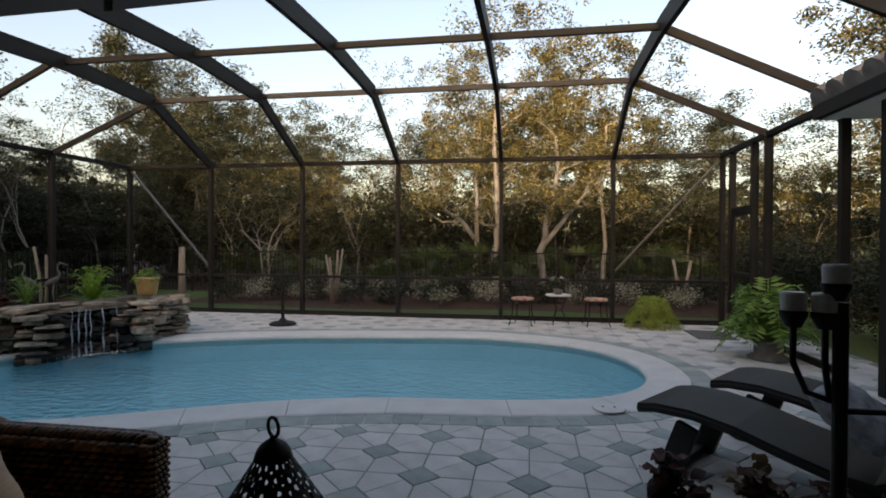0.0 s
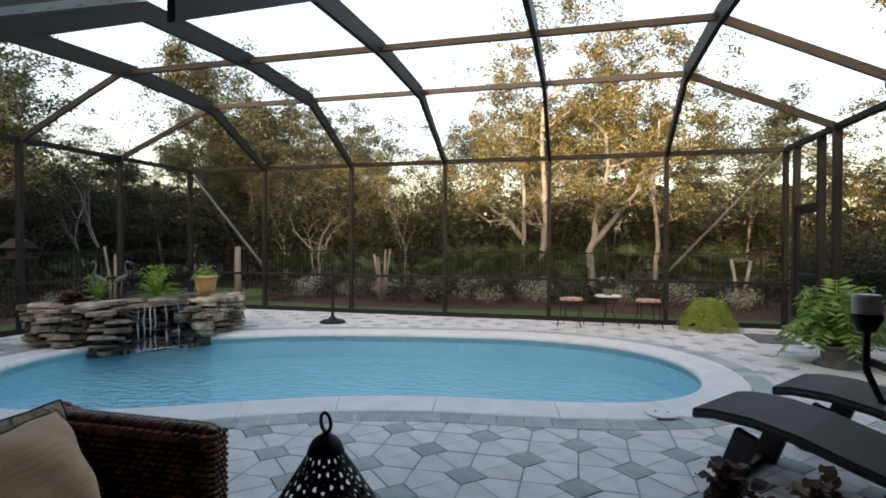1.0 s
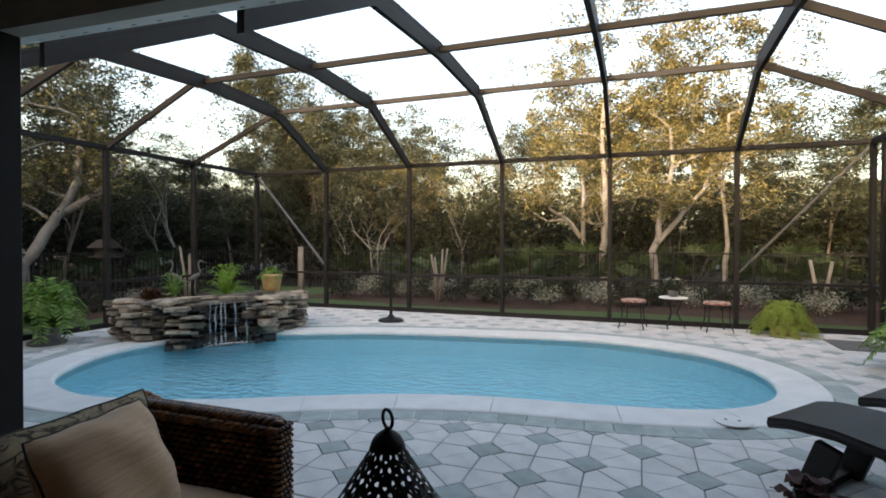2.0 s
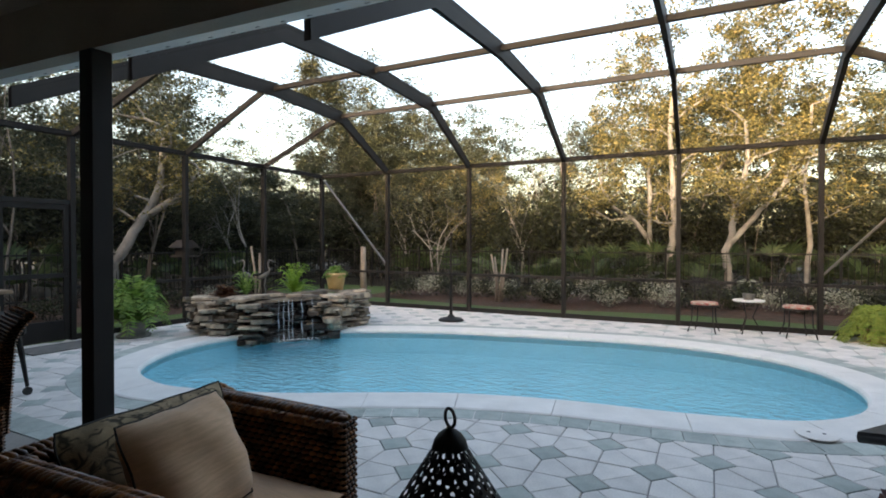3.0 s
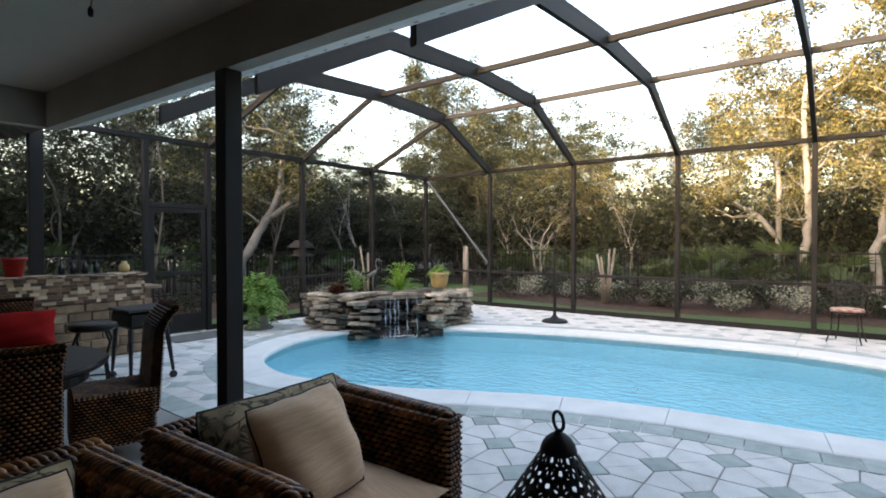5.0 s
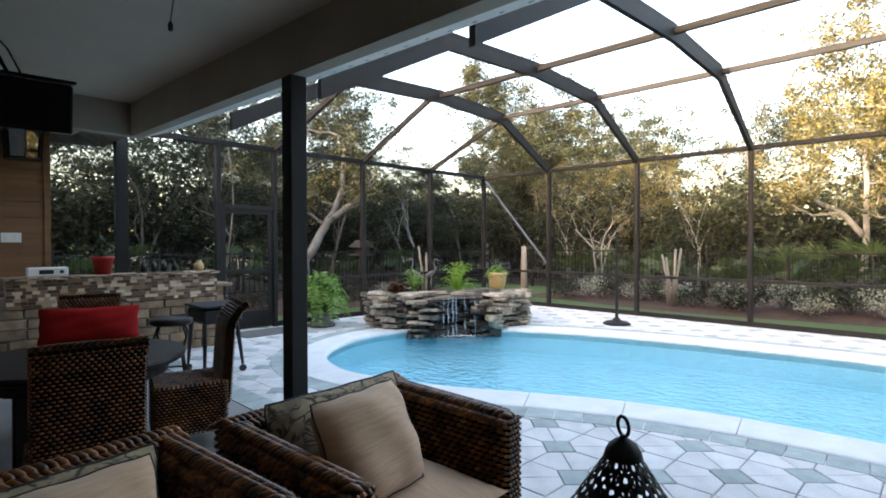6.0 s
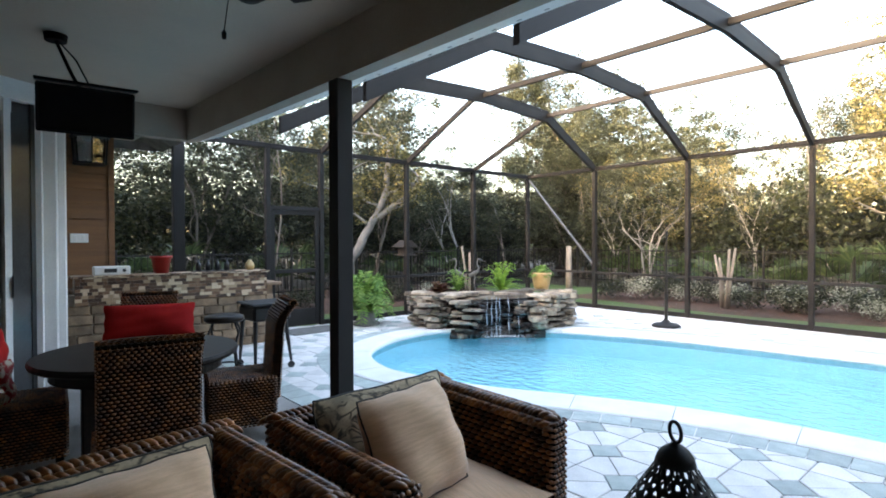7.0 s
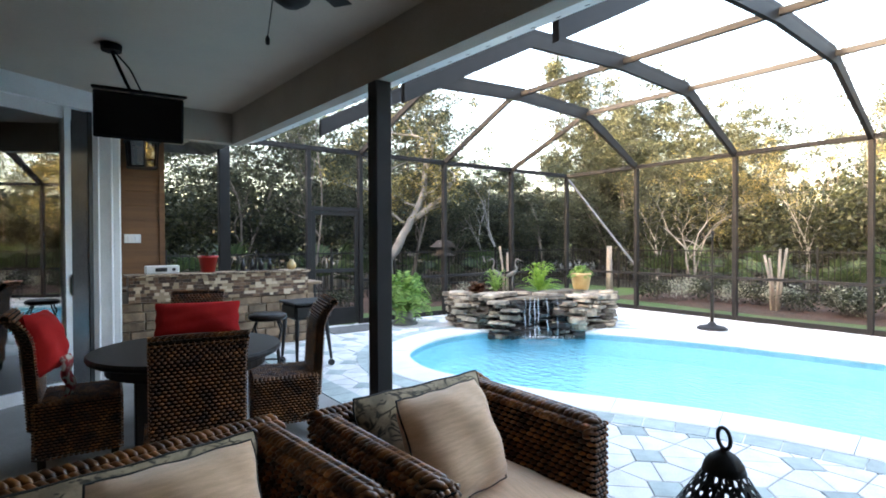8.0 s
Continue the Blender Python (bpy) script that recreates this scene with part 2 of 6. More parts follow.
FERN = leafy("fern_leaves", (0.07, 0.16, 0.025), (0.15, 0.28, 0.042), (0.27, 0.40, 0.085))
LIME = leafy("lime_grass_leaves", (0.16, 0.24, 0.03), (0.24, 0.32, 0.04), (0.32, 0.36, 0.06))
SILVER = leafy("silver_shrub_leaves", (0.12, 0.13, 0.08), (0.36, 0.37, 0.28), (0.62, 0.61, 0.50))
CROTON = leafy("dark_red_leaves", (0.028, 0.006, 0.006), (0.06, 0.011, 0.009), (0.095, 0.024, 0.011))
CROTON_Y = leafy("red_yellow_leaves", (0.05, 0.011, 0.008), (0.10, 0.028, 0.011), (0.13, 0.075, 0.018))


# ---- mesh helpers ----
class Geo:
    """Points and faces gathered for one mesh."""

    def __init__(self):
        self.v, self.f = [], []

    def add(self, verts, faces):
        n = len(self.v)
        self.v += [tuple(p) for p in verts]
        self.f += [tuple(i + n for i in q) for q in faces]
        return self

    def box(self, x0, x1, y0, y1, z0, z1, b=0.0, m=None):
        """A box, with bevelled edges where b is given."""
        if b <= 0:
            p = [(x, y, z) for z in (z0, z1) for y in (y0, y1) for x in (x0, x1)]
            q = [(0, 2, 3, 1), (4, 5, 7, 6), (0, 1, 5, 4), (2, 6, 7, 3), (0, 4, 6, 2), (1, 3, 7, 5)]
        else:
            c, h = Vector(((x0 + x1) / 2, (y0 + y1) / 2, (z0 + z1) / 2)), Vector(((x1 - x0) / 2, (y1 - y0) / 2, (z1 - z0) / 2))
            b = min(b, h.x * 0.9, h.y * 0.9, h.z * 0.9)
            p, idx = [], {}
            for sx in (-1, 1):
                for sy in (-1, 1):
                    for sz in (-1, 1):
                        for ax in range(3):
                            e = [h.x - b, h.y - b, h.z - b]
                            e[ax] += b
                            idx[sx, sy, sz, ax] = len(p)
                            p.append((c.x + sx * e[0], c.y + sy * e[1], c.z + sz * e[2]))
            q = []
            for ax in range(3):
                o1, o2 = [k for k in range(3) if k != ax]
                for s in (-1, 1):
                    ring = []
                    for s1, s2 in ((-1, -1), (1, -1), (1, 1), (-1, 1)):
                        k = [0, 0, 0]
                        k[ax], k[o1], k[o2] = s, s1, s2
                        ring.append(idx[k[0], k[1], k[2], ax])
                    q.append(ring if (s > 0) == (ax != 1) else ring[::-1])
            for ax in range(3):
                o1, o2 = [k for k in range(3) if k != ax]
                for s1 in (-1, 1):
                    for s2 in (-1, 1):
                        k0, k1 = [0, 0, 0], [0, 0, 0]
                        k0[ax], k1[ax] = -1, 1
                        for k in (k0, k1):
                            k[o1], k[o2] = s1, s2
                        q.append([idx[(*k0, o1)], idx[(*k1, o1)], idx[(*k1, o2)], idx[(*k0, o2)]])
            for sx in (-1, 1):
                for sy in (-1, 1):
                    for sz in (-1, 1):
                        q.append([idx[sx, sy, sz, 0], idx[sx, sy, sz, 1], idx[sx, sy, sz, 2]])
        if m is not None:
            p = [m @ Vector(k) for k in p]
        return self.add(p, q)

    def bar(self, a, b, w, h, up=(0, 0, 1), bevel=0.0):
        """A straight bar from a to b, w wide and h deep."""
        a, b, up = Vector(a), Vector(b), Vector(up)
        d = (b - a).normalized()
        s = d.cross(up).normalized()
        u = s.cross(d)
        m = Matrix((s, d, u)).transposed().to_4x4()
        m.translation = a
        return self.box(-w / 2, w / 2, 0, (b - a).length, -h / 2, h / 2, bevel, m)

    def tube(self, pts, radii, sides=8, caps=True):
        pts = [Vector(p) for p in pts]
        if not hasattr(radii, "__len__"):
            radii = [radii] * len(pts)
        rings, side = [], None
        for i, p in enumerate(pts):
            d = (pts[min(i + 1, len(pts) - 1)] - pts[max(i - 1, 0)]).normalized()
            if side is None:
                side = d.cross(Vector((0, 0, 1)) if abs(d.z) < 0.95 else Vector((1, 0, 0))).normalized()
            side = (side - d * side.dot(d)).normalized()
            u = d.cross(side)
            rings.append([p + (side * math.cos(k * math.tau / sides) + u * math.sin(k * math.tau / sides)) * radii[i] for k in range(sides)])
        faces = []
        for i in range(len(pts) - 1):
            for k in range(sides):
                a, b = i * sides + k, i * sides + (k + 1) % sides
                faces.append((a, b, b + sides, a + sides))
        if caps:
            faces += [tuple(range(sides))[::-1], tuple(range((len(pts) - 1) * sides, len(pts) * sides))]
        return self.add([p for r in rings for p in r], faces)

    def lathe(self, profile, x=0, y=0, z=0, sides=24):
        """A turned shape from (radius, height) pairs."""
        verts = [(x + r * math.cos(k * math.tau / sides), y + r * math.sin(k * math.tau / sides), z + h) for r, h in profile for k in range(sides)]
        faces = []
        for i in range(len(profile) - 1):
            for k in range(sides):
                a, b = i * sides + k, i * sides + (k + 1) % sides
                faces.append((a, b, b + sides, a + sides))
        faces += [tuple(range(sides))[::-1], tuple(range((len(profile) - 1) * sides, len(profile) * sides))]
        return self.add(verts, faces)

    def ring(self, c, radius, r, axis="y", seg=24, sides=8):
        pts = []
        for k in range(seg + 1):
            a = k * math.tau / seg
            e = {"y": (math.cos(a), 0, math.sin(a)), "x": (0, math.cos(a), math.sin(a)), "z": (math.cos(a), math.sin(a), 0)}[axis]
            pts.append(Vector(c) + Vector(e) * radius)
        return self.tube(pts, r, sides, caps=False)

    def prism(self, poly, z0, z1, chamfer=0.0):
        """An upright prism over a convex polygon, its top edge chamfered."""
        n = len(poly)
        c = [sum(p[0] for p in poly) / n, sum(p[1] for p in poly) / n]
        def inset(p, d):
            vx, vy = c[0] - p[0], c[1] - p[1]
            l = math.hypot(vx, vy) or 1
            return (p[0] + vx / l * d, p[1] + vy / l * d)
        if chamfer:
            v = [(*p, z0) for p in poly] + [(*p, z1 - chamfer) for p in poly] + [(*inset(p, chamfer * 1.4), z1) for p in poly]
            f = [(i, (i + 1) % n, (i + 1) % n + n, i + n) for i in range(n)] + [(i + n, (i + 1) % n + n, (i + 1) % n + 2 * n, i + 2 * n) for i in range(n)]
            f.append(tuple(range(2 * n, 3 * n)))
        else:
            v = [(*p, z0) for p in poly] + [(*p, z1) for p in poly]
            f = [(i, (i + 1) % n, (i + 1) % n + n, i + n) for i in range(n)] + [tuple(range(n, 2 * n))]
        return self.add(v, f)

    def weld(self):
        """Join points that lie on one another."""
        seen, to = {}, []
        for p in self.v:
            to.append(seen.setdefault(tuple(round(c, 5) for c in p), len(seen)))
        self.v, self.f = list(seen), [tuple(to[i] for i in q) for q in self.f]
        return self

    def mesh(self, name, material, smooth=False):
        me = bpy.data.meshes.new(name)
        me.from_pydata(self.v, [], self.f)
        me.materials.append(material)
        if smooth:
            me.polygons.foreach_set("use_smooth", [True] * len(me.polygons))
        me.update()
        return me


def part(name, geo, material, parent, label="", smooth=False):
    """One mesh object under a thing or a part."""
    ob = new(name, geo.mesh(name, material, smooth))
    ob.parent = parent
    return tagged(ob, label)


def thing(name, label, category, group="", at=(0, 0, 0), turn=0.0, kind=""):
    ob = tagged(new(name), label, category, group, kind)
    ob.matrix_world = pose(*at, 0, 0, turn)
    return ob


def structure(name, geo, material, label, category="", smooth=False):
    return tagged(new(name, geo.mesh(name, material, smooth)), label, category or name.split("_")[0], kind="structure")


def smooth_loop(ctrl, per=6):
    """A closed curve through control points."""
    out, n = [], len(ctrl)
    for i in range(n):
        p0, p1, p2, p3 = (Vector(ctrl[(i + k - 1) % n]) for k in range(4))
        for s in range(per):
            t = s / per
            out.append(0.5 * (2 * p1 + (p2 - p0) * t + (2 * p0 - 5 * p1 + 4 * p2 - p3) * t * t + (3 * p1 - p0 - 3 * p2 + p3) * t ** 3))
    return out


def offset_loop(loop, d):
    out, n = [], len(loop)
    for i in range(n):
        t = (loop[(i + 1) % n] - loop[i - 1]).normalized()
        out.append(loop[i] + Vector((t.y, -t.x)) * d)
    return out


def inside(p, loop):
    c = False
    for i in range(len(loop)):
        a, b = loop[i - 1], loop[i]
        if (a.y > p[1]) != (b.y > p[1]) and p[0] < (b.x - a.x) * (p[1] - a.y) / (b.y - a.y) + a.x:
            c = not c
    return c


# ---- pool and deck: the large structure ----
X0, X1, Y0, EAVE = -8.72, 3.52, 10.35, 3.13
KNEE_Y, KNEE_Z, ROOF_Z, RIDGE_Y, NEAR_Y = 8.60, 4.055, 4.14, 6.75, 4.84
# counter-clockwise
POOL = smooth_loop([(-5.2, 3.5), (-4.5, 3.57), (-3.75, 3.82), (-3.0, 4.22), (-2.2, 4.6), (-1.3, 4.84), (-0.2, 4.96), (0.7, 5.2), (1.22, 5.75), (1.38, 6.5), (1.2, 7.3), (0.6, 7.97), (-0.6, 8.37), (-2.0, 8.25), (-3.9, 7.88), (-5.4, 7.25), (-6.3, 6.6), (-6.75, 5.7), (-6.65, 4.75), (-6.05, 3.85)])
COPE = offset_loop(POOL, 0.42)
BORDER = offset_loop(POOL, 0.66)
WATER_Z = -0.075


def loop_fill(loop, z):
    g = Geo()
    c = Vector((-2.6, 5.6))
    n = len(loop)
    g.add([(p.x, p.y, z) for p in loop] + [(c.x, c.y, z)], [(i, (i + 1) % n, n) for i in range(n)])
    return g


def band(g, inner, outer, z_in, z_out):
    n = len(inner)
    g.add([(p.x, p.y, z_in) for p in inner] + [(p.x, p.y, z_out) for p in outer], [(i, i + n, (i + 1) % n + n, (i + 1) % n) for i in range(n)])


basin = Geo()
inner1, inner2 = offset_loop(POOL, -0.16), offset_loop(POOL, -0.95)
band(basin, inner1, POOL, -0.36, -0.13)
band(basin, inner2, inner1, -0.8, -0.36)
basin.f += [tuple(i + len(basin.v) for i in q) for q in loop_fill(inner2, -0.8).f]
basin.v += loop_fill(inner2, -0.8).v
pool_ob = structure("pool_basin", basin, PLASTER, "pale blue plastered freeform swimming pool basin", "pool", True)
tile_band = Geo()
band(tile_band, POOL, POOL, -0.13, -0.03)
structure("waterline_trim", tile_band, WATERLINE, "teal tile band round the pool waterline", "trim")
water = structure("water", loop_fill(offset_loop(POOL, 0.005), WATER_Z), WATER, "clear blue rippled pool water", "water", True)
water.visible_shadow = False

# coping: cast stones with a rounded nose, laid round the pool
coping = tagged(new("coping_trim"), "cream cast stone coping round the pool", "trim", kind="structure")
N = len(POOL)
cuts = list(range(0, N, 6))
for s, e in zip(cuts, cuts[1:] + [N]):
    g = Geo()
    for k in range(s, e + 1):
        i = k % N
        n = (COPE[i] - POOL[i]).normalized()
        if k == s or k == e:
            along = (POOL[(i + 1) % N] - POOL[i - 1]).normalized() * (0.003 if k == s else -0.003)
        else:
            along = Vector((0, 0))
        for d, z in ((-0.02, -0.055), (-0.045, -0.03), (-0.04, 0.0), (-0.015, 0.02), (0.40, 0.014), (0.418, 0.004), (0.42, -0.06)):
            p = POOL[i] + n * d + along
            g.v.append((p.x, p.y, z))
    m = e - s
    for k in range(m):
        for j in range(6):
            g.f.append((k * 7 + j, k * 7 + j + 1, k * 7 + j + 8, k * 7 + j + 7))
    g.f += [tuple(range(7))[::-1], tuple(range(m * 7, m * 7 + 7))]
    part("coping_stone", g, COPING, coping)

# skimmer lid set into the coping
lid = thing("skimmer_lid", "round white plastic skimmer lid in the coping", "lid", at=(0.72, 4.86, 0.021))
part("cover", Geo().lathe([(0.0, 0), (0.14, 0), (0.145, 0.004), (0.14, 0.01), (0.0, 0.011)]), WHITE, lid)
for sx in (-0.05, 0.05):
    part("finger_hole", Geo().lathe([(0.012, 0.0105), (0.012, 0.0135), (0.0, 0.0135)], sx, 0.02, sides=10), BLACKPL, lid)

# bed of the deck, with the pool left out
bed = Geo()
RX0, RX1, RY0, RY1 = -8.8, 4.4, 2.0, 10.43
edge = []
cc = Vector((-2.6, 5.6))
for p in COPE:
    d = p - cc
    ts = [((RX1 if d.x > 0 else RX0) - cc.x) / d.x if abs(d.x) > 1e-6 else 1e9, ((RY1 if d.y > 0 else RY0) - cc.y) / d.y if abs(d.y) > 1e-6 else 1e9]
    edge.append(cc + d * min(ts))
band(bed, offset_loop(POOL, 0.3), edge, -0.012, -0.012)
for cx, cy in ((RX0, RY0), (RX1, RY0), (RX1, RY1), (RX0, RY1)):
    near = sorted(edge, key=lambda p: (p - Vector((cx, cy))).length)
    a = next(p for p in near if abs(p.x - cx) < 1e-4)
    b = next(p for p in near if abs(p.y - cy) < 1e-4)
    bed.add([(cx, cy, -0.012), (a.x, a.y, -0.012), (b.x, b.y, -0.012)], [(0, 1, 2)])
pavement = structure("pavement", bed, SAND, "pool deck of pale and grey-green pavers", "pavement")

slab = Geo().box(-9.3, 6.0, -6.0, 2.1, -0.25, 0.006, 0.004)
structure("floor", slab, SLAB, "smooth pale concrete floor of the covered patio", "floor")

# ---- outdoor ground ----
ground = Geo()
inner = [(RX0 + 0.02, -10.0), (RX1 - 0.02, -10.0), (RX1 - 0.02, RY1 - 0.02), (RX0 + 0.02, RY1 - 0.02)]
outer = [(-400, -400), (400, -400), (400, 400), (-400, 400)]
ground.add([(*p, -0.05) for p in inner + outer], [(k, k + 4, (k + 1) % 4 + 4, (k + 1) % 4) for k in range(4)])
structure("ground", ground, GRASS, "lawn and woodland ground beyond the enclosure", "ground")


def bed_patch(x0, x1, y0, y1, seed):
    g, r = Geo(), random.Random(seed)
    nx, ny = 24, 5
    for j in range(ny + 1):
        for i in range(nx + 1):
            w = 0.25 * math.sin(i * 0.7 + seed) * (1 if j in (0, ny) else 0)
            z = -0.046 + (0.05 + r.random() * 0.03) * (0 < i < nx and 0 < j < ny)
            g.v.append((x0 + (x1 - x0) * i / nx, y0 + (y1 - y0) * j / ny + w, z))
    g.f = [(j * (nx + 1) + i, j * (nx + 1) + i + 1, (j + 1) * (nx + 1) + i + 1, (j + 1) * (nx + 1) + i) for j in range(ny) for i in range(nx)]
    return g


structure("ground_mulch", bed_patch(-9, 12, 12.0, 16.5, 1), MULCH, "brown pine mulch bed along the lawn", "mulch", True)
structure("ground_mulch_side", bed_patch(-16, -10.2, 1, 12.2, 4), MULCH, "brown pine mulch bed beside the enclosure", "mulch", True)

woods = Geo()
for x0, x1, y0, y1 in ((-90, 90, 15.4, 120), (-90, -12.7, -60, 15.4)):
    nx, ny = 12, 10
    k0 = len(woods.v)
    for j in range(ny + 1):
        for i in range(nx + 1):
            woods.v.append((x0 + (x1 - x0) * i / nx, y0 + (y1 - y0) * j / ny, -0.044))
    woods.f += [(k0 + j * (nx + 1) + i, k0 + j * (nx + 1) + i + 1, k0 + (j + 1) * (nx + 1) + i + 1, k0 + (j + 1) * (nx + 1) + i) for j in range(ny) for i in range(nx)]
structure("ground_woods", woods, LITTER, "dark leaf litter under the trees", "ground")

# ---- screen enclosure ----
cage = thing("pool_enclosure", "dark bronze aluminium screen enclosure over the pool", "enclosure")
BEAMS = (-6.76, -4.67, -2.61, -0.53, 1.58)
LEFT_POSTS = (8.42, 6.50, 4.55, 3.55)
RIGHT_POSTS = (9.88, 8.97, 8.48, 6.58)


def upright(x, y, w, d, top=EAVE):
    part("post", Geo().box(x - w / 2, x + w / 2, y - d / 2, y + d / 2, 0, top, 0.004), BRONZE, cage)


for x in (X0, *BEAMS, X1):
    upright(x, Y0, 0.075, 0.10)
for y in LEFT_POSTS:
    upright(X0, y, 0.10, 0.075)
for y in RIGHT_POSTS:
    upright(X1, y, 0.10, 0.085)
part("eave_beam", Geo().box(X0, X1, Y0 - 0.05, Y0 + 0.05, EAVE - 0.03, EAVE + 0.05, 0.004), BRONZE, cage)
part("eave_beam", Geo().box(X0 - 0.05, X0 + 0.05, 1.9, Y0 - 0.05, EAVE - 0.03, EAVE + 0.05, 0.004), BRONZE, cage)
part("eave_beam", Geo().box(X1 - 0.05, X1 + 0.05, 6.4, Y0 - 0.05, EAVE - 0.03, EAVE + 0.05, 0.004), BRONZE, cage)
xs = (X0, *BEAMS, X1)
for a, b in zip(xs, xs[1:]):
    part("chair_rail", Geo().box(a + 0.04, b - 0.04, Y0 - 0.025, Y0 + 0.025, 0.775, 0.825, 0.003), BRONZE, cage)
    part("bottom_rail", Geo().box(a + 0.04, b - 0.04, Y0 - 0.025, Y0 + 0.025, 0, 0.09, 0.003), BRONZE, cage)
ys = (*LEFT_POSTS[::-1], Y0)
for a, b in ((1.95, 3.55), (4.55, 6.50), (6.50, 8.42), (8.42, Y0)):
    part("chair_rail", Geo().box(X0 - 0.025, X0 + 0.025, a + 0.04, b - 0.04, 0.775, 0.825, 0.003), BRONZE, cage)
    part("bottom_rail", Geo().box(X0 - 0.025, X0 + 0.025, a + 0.04, b - 0.04, 0, 0.09, 0.003), BRONZE, cage)
part("door_header", Geo().box(X0 - 0.03, X0 + 0.03, 3.59, 4.51, 2.06, 2.13, 0.003), BRONZE, cage)
part("door_header", Geo().box(X1 - 0.03, X1 + 0.03, 9.01, 9.84, 2.06, 2.13, 0.003), BRONZE, cage)
for a, b in ((6.62, 8.44), (9.92, Y0 - 0.05)):
    part("chair_rail", Geo().box(X1 - 0.025, X1 + 0.025, a, b, 0.775, 0.825, 0.003), BRONZE, cage)
    part("bottom_rail", Geo().box(X1 - 0.025, X1 + 0.025, a, b, 0, 0.09, 0.003), BRONZE, cage)
part("brace", Geo().bar((X0 + 0.06, Y0, 3.05), (BEAMS[0] - 0.04, Y0, 0.98), 0.03, 0.06, (0, 1, 0)), BRACE, cage, "grey diagonal brace")
part("brace", Geo().bar((X1 - 0.06, Y0, 3.05), (BEAMS[-1] + 0.04, Y0, 0.98), 0.03, 0.06, (0, 1, 0)), BRACE, cage, "grey diagonal brace")
PROFILE = ((Y0, EAVE), (KNEE_Y, KNEE_Z), (RIDGE_Y, ROOF_Z), (NEAR_Y, KNEE_Z), (2.92, 3.06))


def roof_beam(x):
    g = Geo()
    dz, w = 0.115, 0.032
    for y, z in PROFILE:
        h = 0.07 if y == Y0 else dz
        g.v += [(x - w, y, z - h), (x + w, y, z - h), (x + w, y, z + h), (x - w, y, z + h)]
    for i in range(len(PROFILE) - 1):
        g.f += [(i * 4 + k, i * 4 + (k + 1) % 4, i * 4 + 4 + (k + 1) % 4, i * 4 + 4 + k) for k in range(4)]
    g.f.append((0, 3, 2, 1))  # the foot end stays open, as a hollow extrusion
    part("roof_beam", g, BRONZE, cage)


for x in BEAMS:
    roof_beam(x)
for a, b in zip(BEAMS, BEAMS[1:]):
    for y, z in ((KNEE_Y, KNEE_Z), (RIDGE_Y, ROOF_Z)):
        part("purlin", Geo().box(a + 0.032, b - 0.032, y - 0.028, y + 0.028, z - 0.035, z + 0.05, 0.003), BRONZE, cage)
for y, z, yl in ((KNEE_Y, KNEE_Z, 8.42), (RIDGE_Y - 0.12, ROOF_Z, 6.50), (NEAR_Y, KNEE_Z, 4.55)):
    part("side_rafter", Geo().bar((BEAMS[0], y, z), (X0, yl, EAVE), 0.05, 0.09), BRONZE, cage)
for y, z, yr in ((KNEE_Y, KNEE_Z, 8.47), (RIDGE_Y, ROOF_Z, 6.6), (NEAR_Y, KNEE_Z, 4.85)):
    part("side_rafter", Geo().bar((BEAMS[-1], y, z), (X1, yr, EAVE), 0.05, 0.10), BRONZE, cage)


def pane(*pts):
    part("screen_panel", Geo().add(pts, [tuple(range(len(pts)))]), SCREEN, cage)


for a, b in zip(xs, xs[1:]):
    pane((a, Y0, 0.09), (b, Y0, 0.09), (b, Y0, EAVE), (a, Y0, EAVE))
for a, b in zip((1.9, *ys), ys):
    if a == 3.55:
        pane((X0, a, 2.1), (X0, b, 2.1), (X0, b, EAVE), (X0, a, EAVE))
    else:
        pane((X0, a, 0.09), (X0, b, 0.09), (X0, b, EAVE), (X0, a, EAVE))
for a, b in ((6.58, 8.48), (8.48, 8.97), (9.88, Y0)):
    pane((X1, a, 0.09), (X1, b, 0.09), (X1, b, EAVE), (X1, a, EAVE))
for a, b in zip(BEAMS, BEAMS[1:]):
    for (ya, za), (yb, zb) in zip(PROFILE, PROFILE[1:]):
        pane((a, ya, za + 0.05), (b, ya, za + 0.05), (b, yb, zb + 0.05), (a, yb, zb + 0.05))
B0, B1 = BEAMS[0], BEAMS[-1]
pane((B0, Y0, EAVE), (B0, KNEE_Y, KNEE_Z), (X0, 8.42, EAVE), (X0, Y0, EAVE))
pane((B0, KNEE_Y, KNEE_Z), (B0, RIDGE_Y, ROOF_Z), (X0, 6.50, EAVE), (X0, 8.42, EAVE))
pane((B0, RIDGE_Y, ROOF_Z), (B0, NEAR_Y, KNEE_Z), (X0, 4.55, EAVE), (X0, 6.50, EAVE))
pane((B0, NEAR_Y, KNEE_Z), (B0, 2.9, 3.1), (X0, 2.9, EAVE), (X0, 4.55, EAVE))
pane((B1, Y0, EAVE), (B1, KNEE_Y, KNEE_Z), (X1, 8.47, EAVE), (X1, Y0, EAVE))
pane((B1, KNEE_Y, KNEE_Z), (B1, RIDGE_Y, ROOF_Z), (X1, 6.6, EAVE), (X1, 8.47, EAVE))


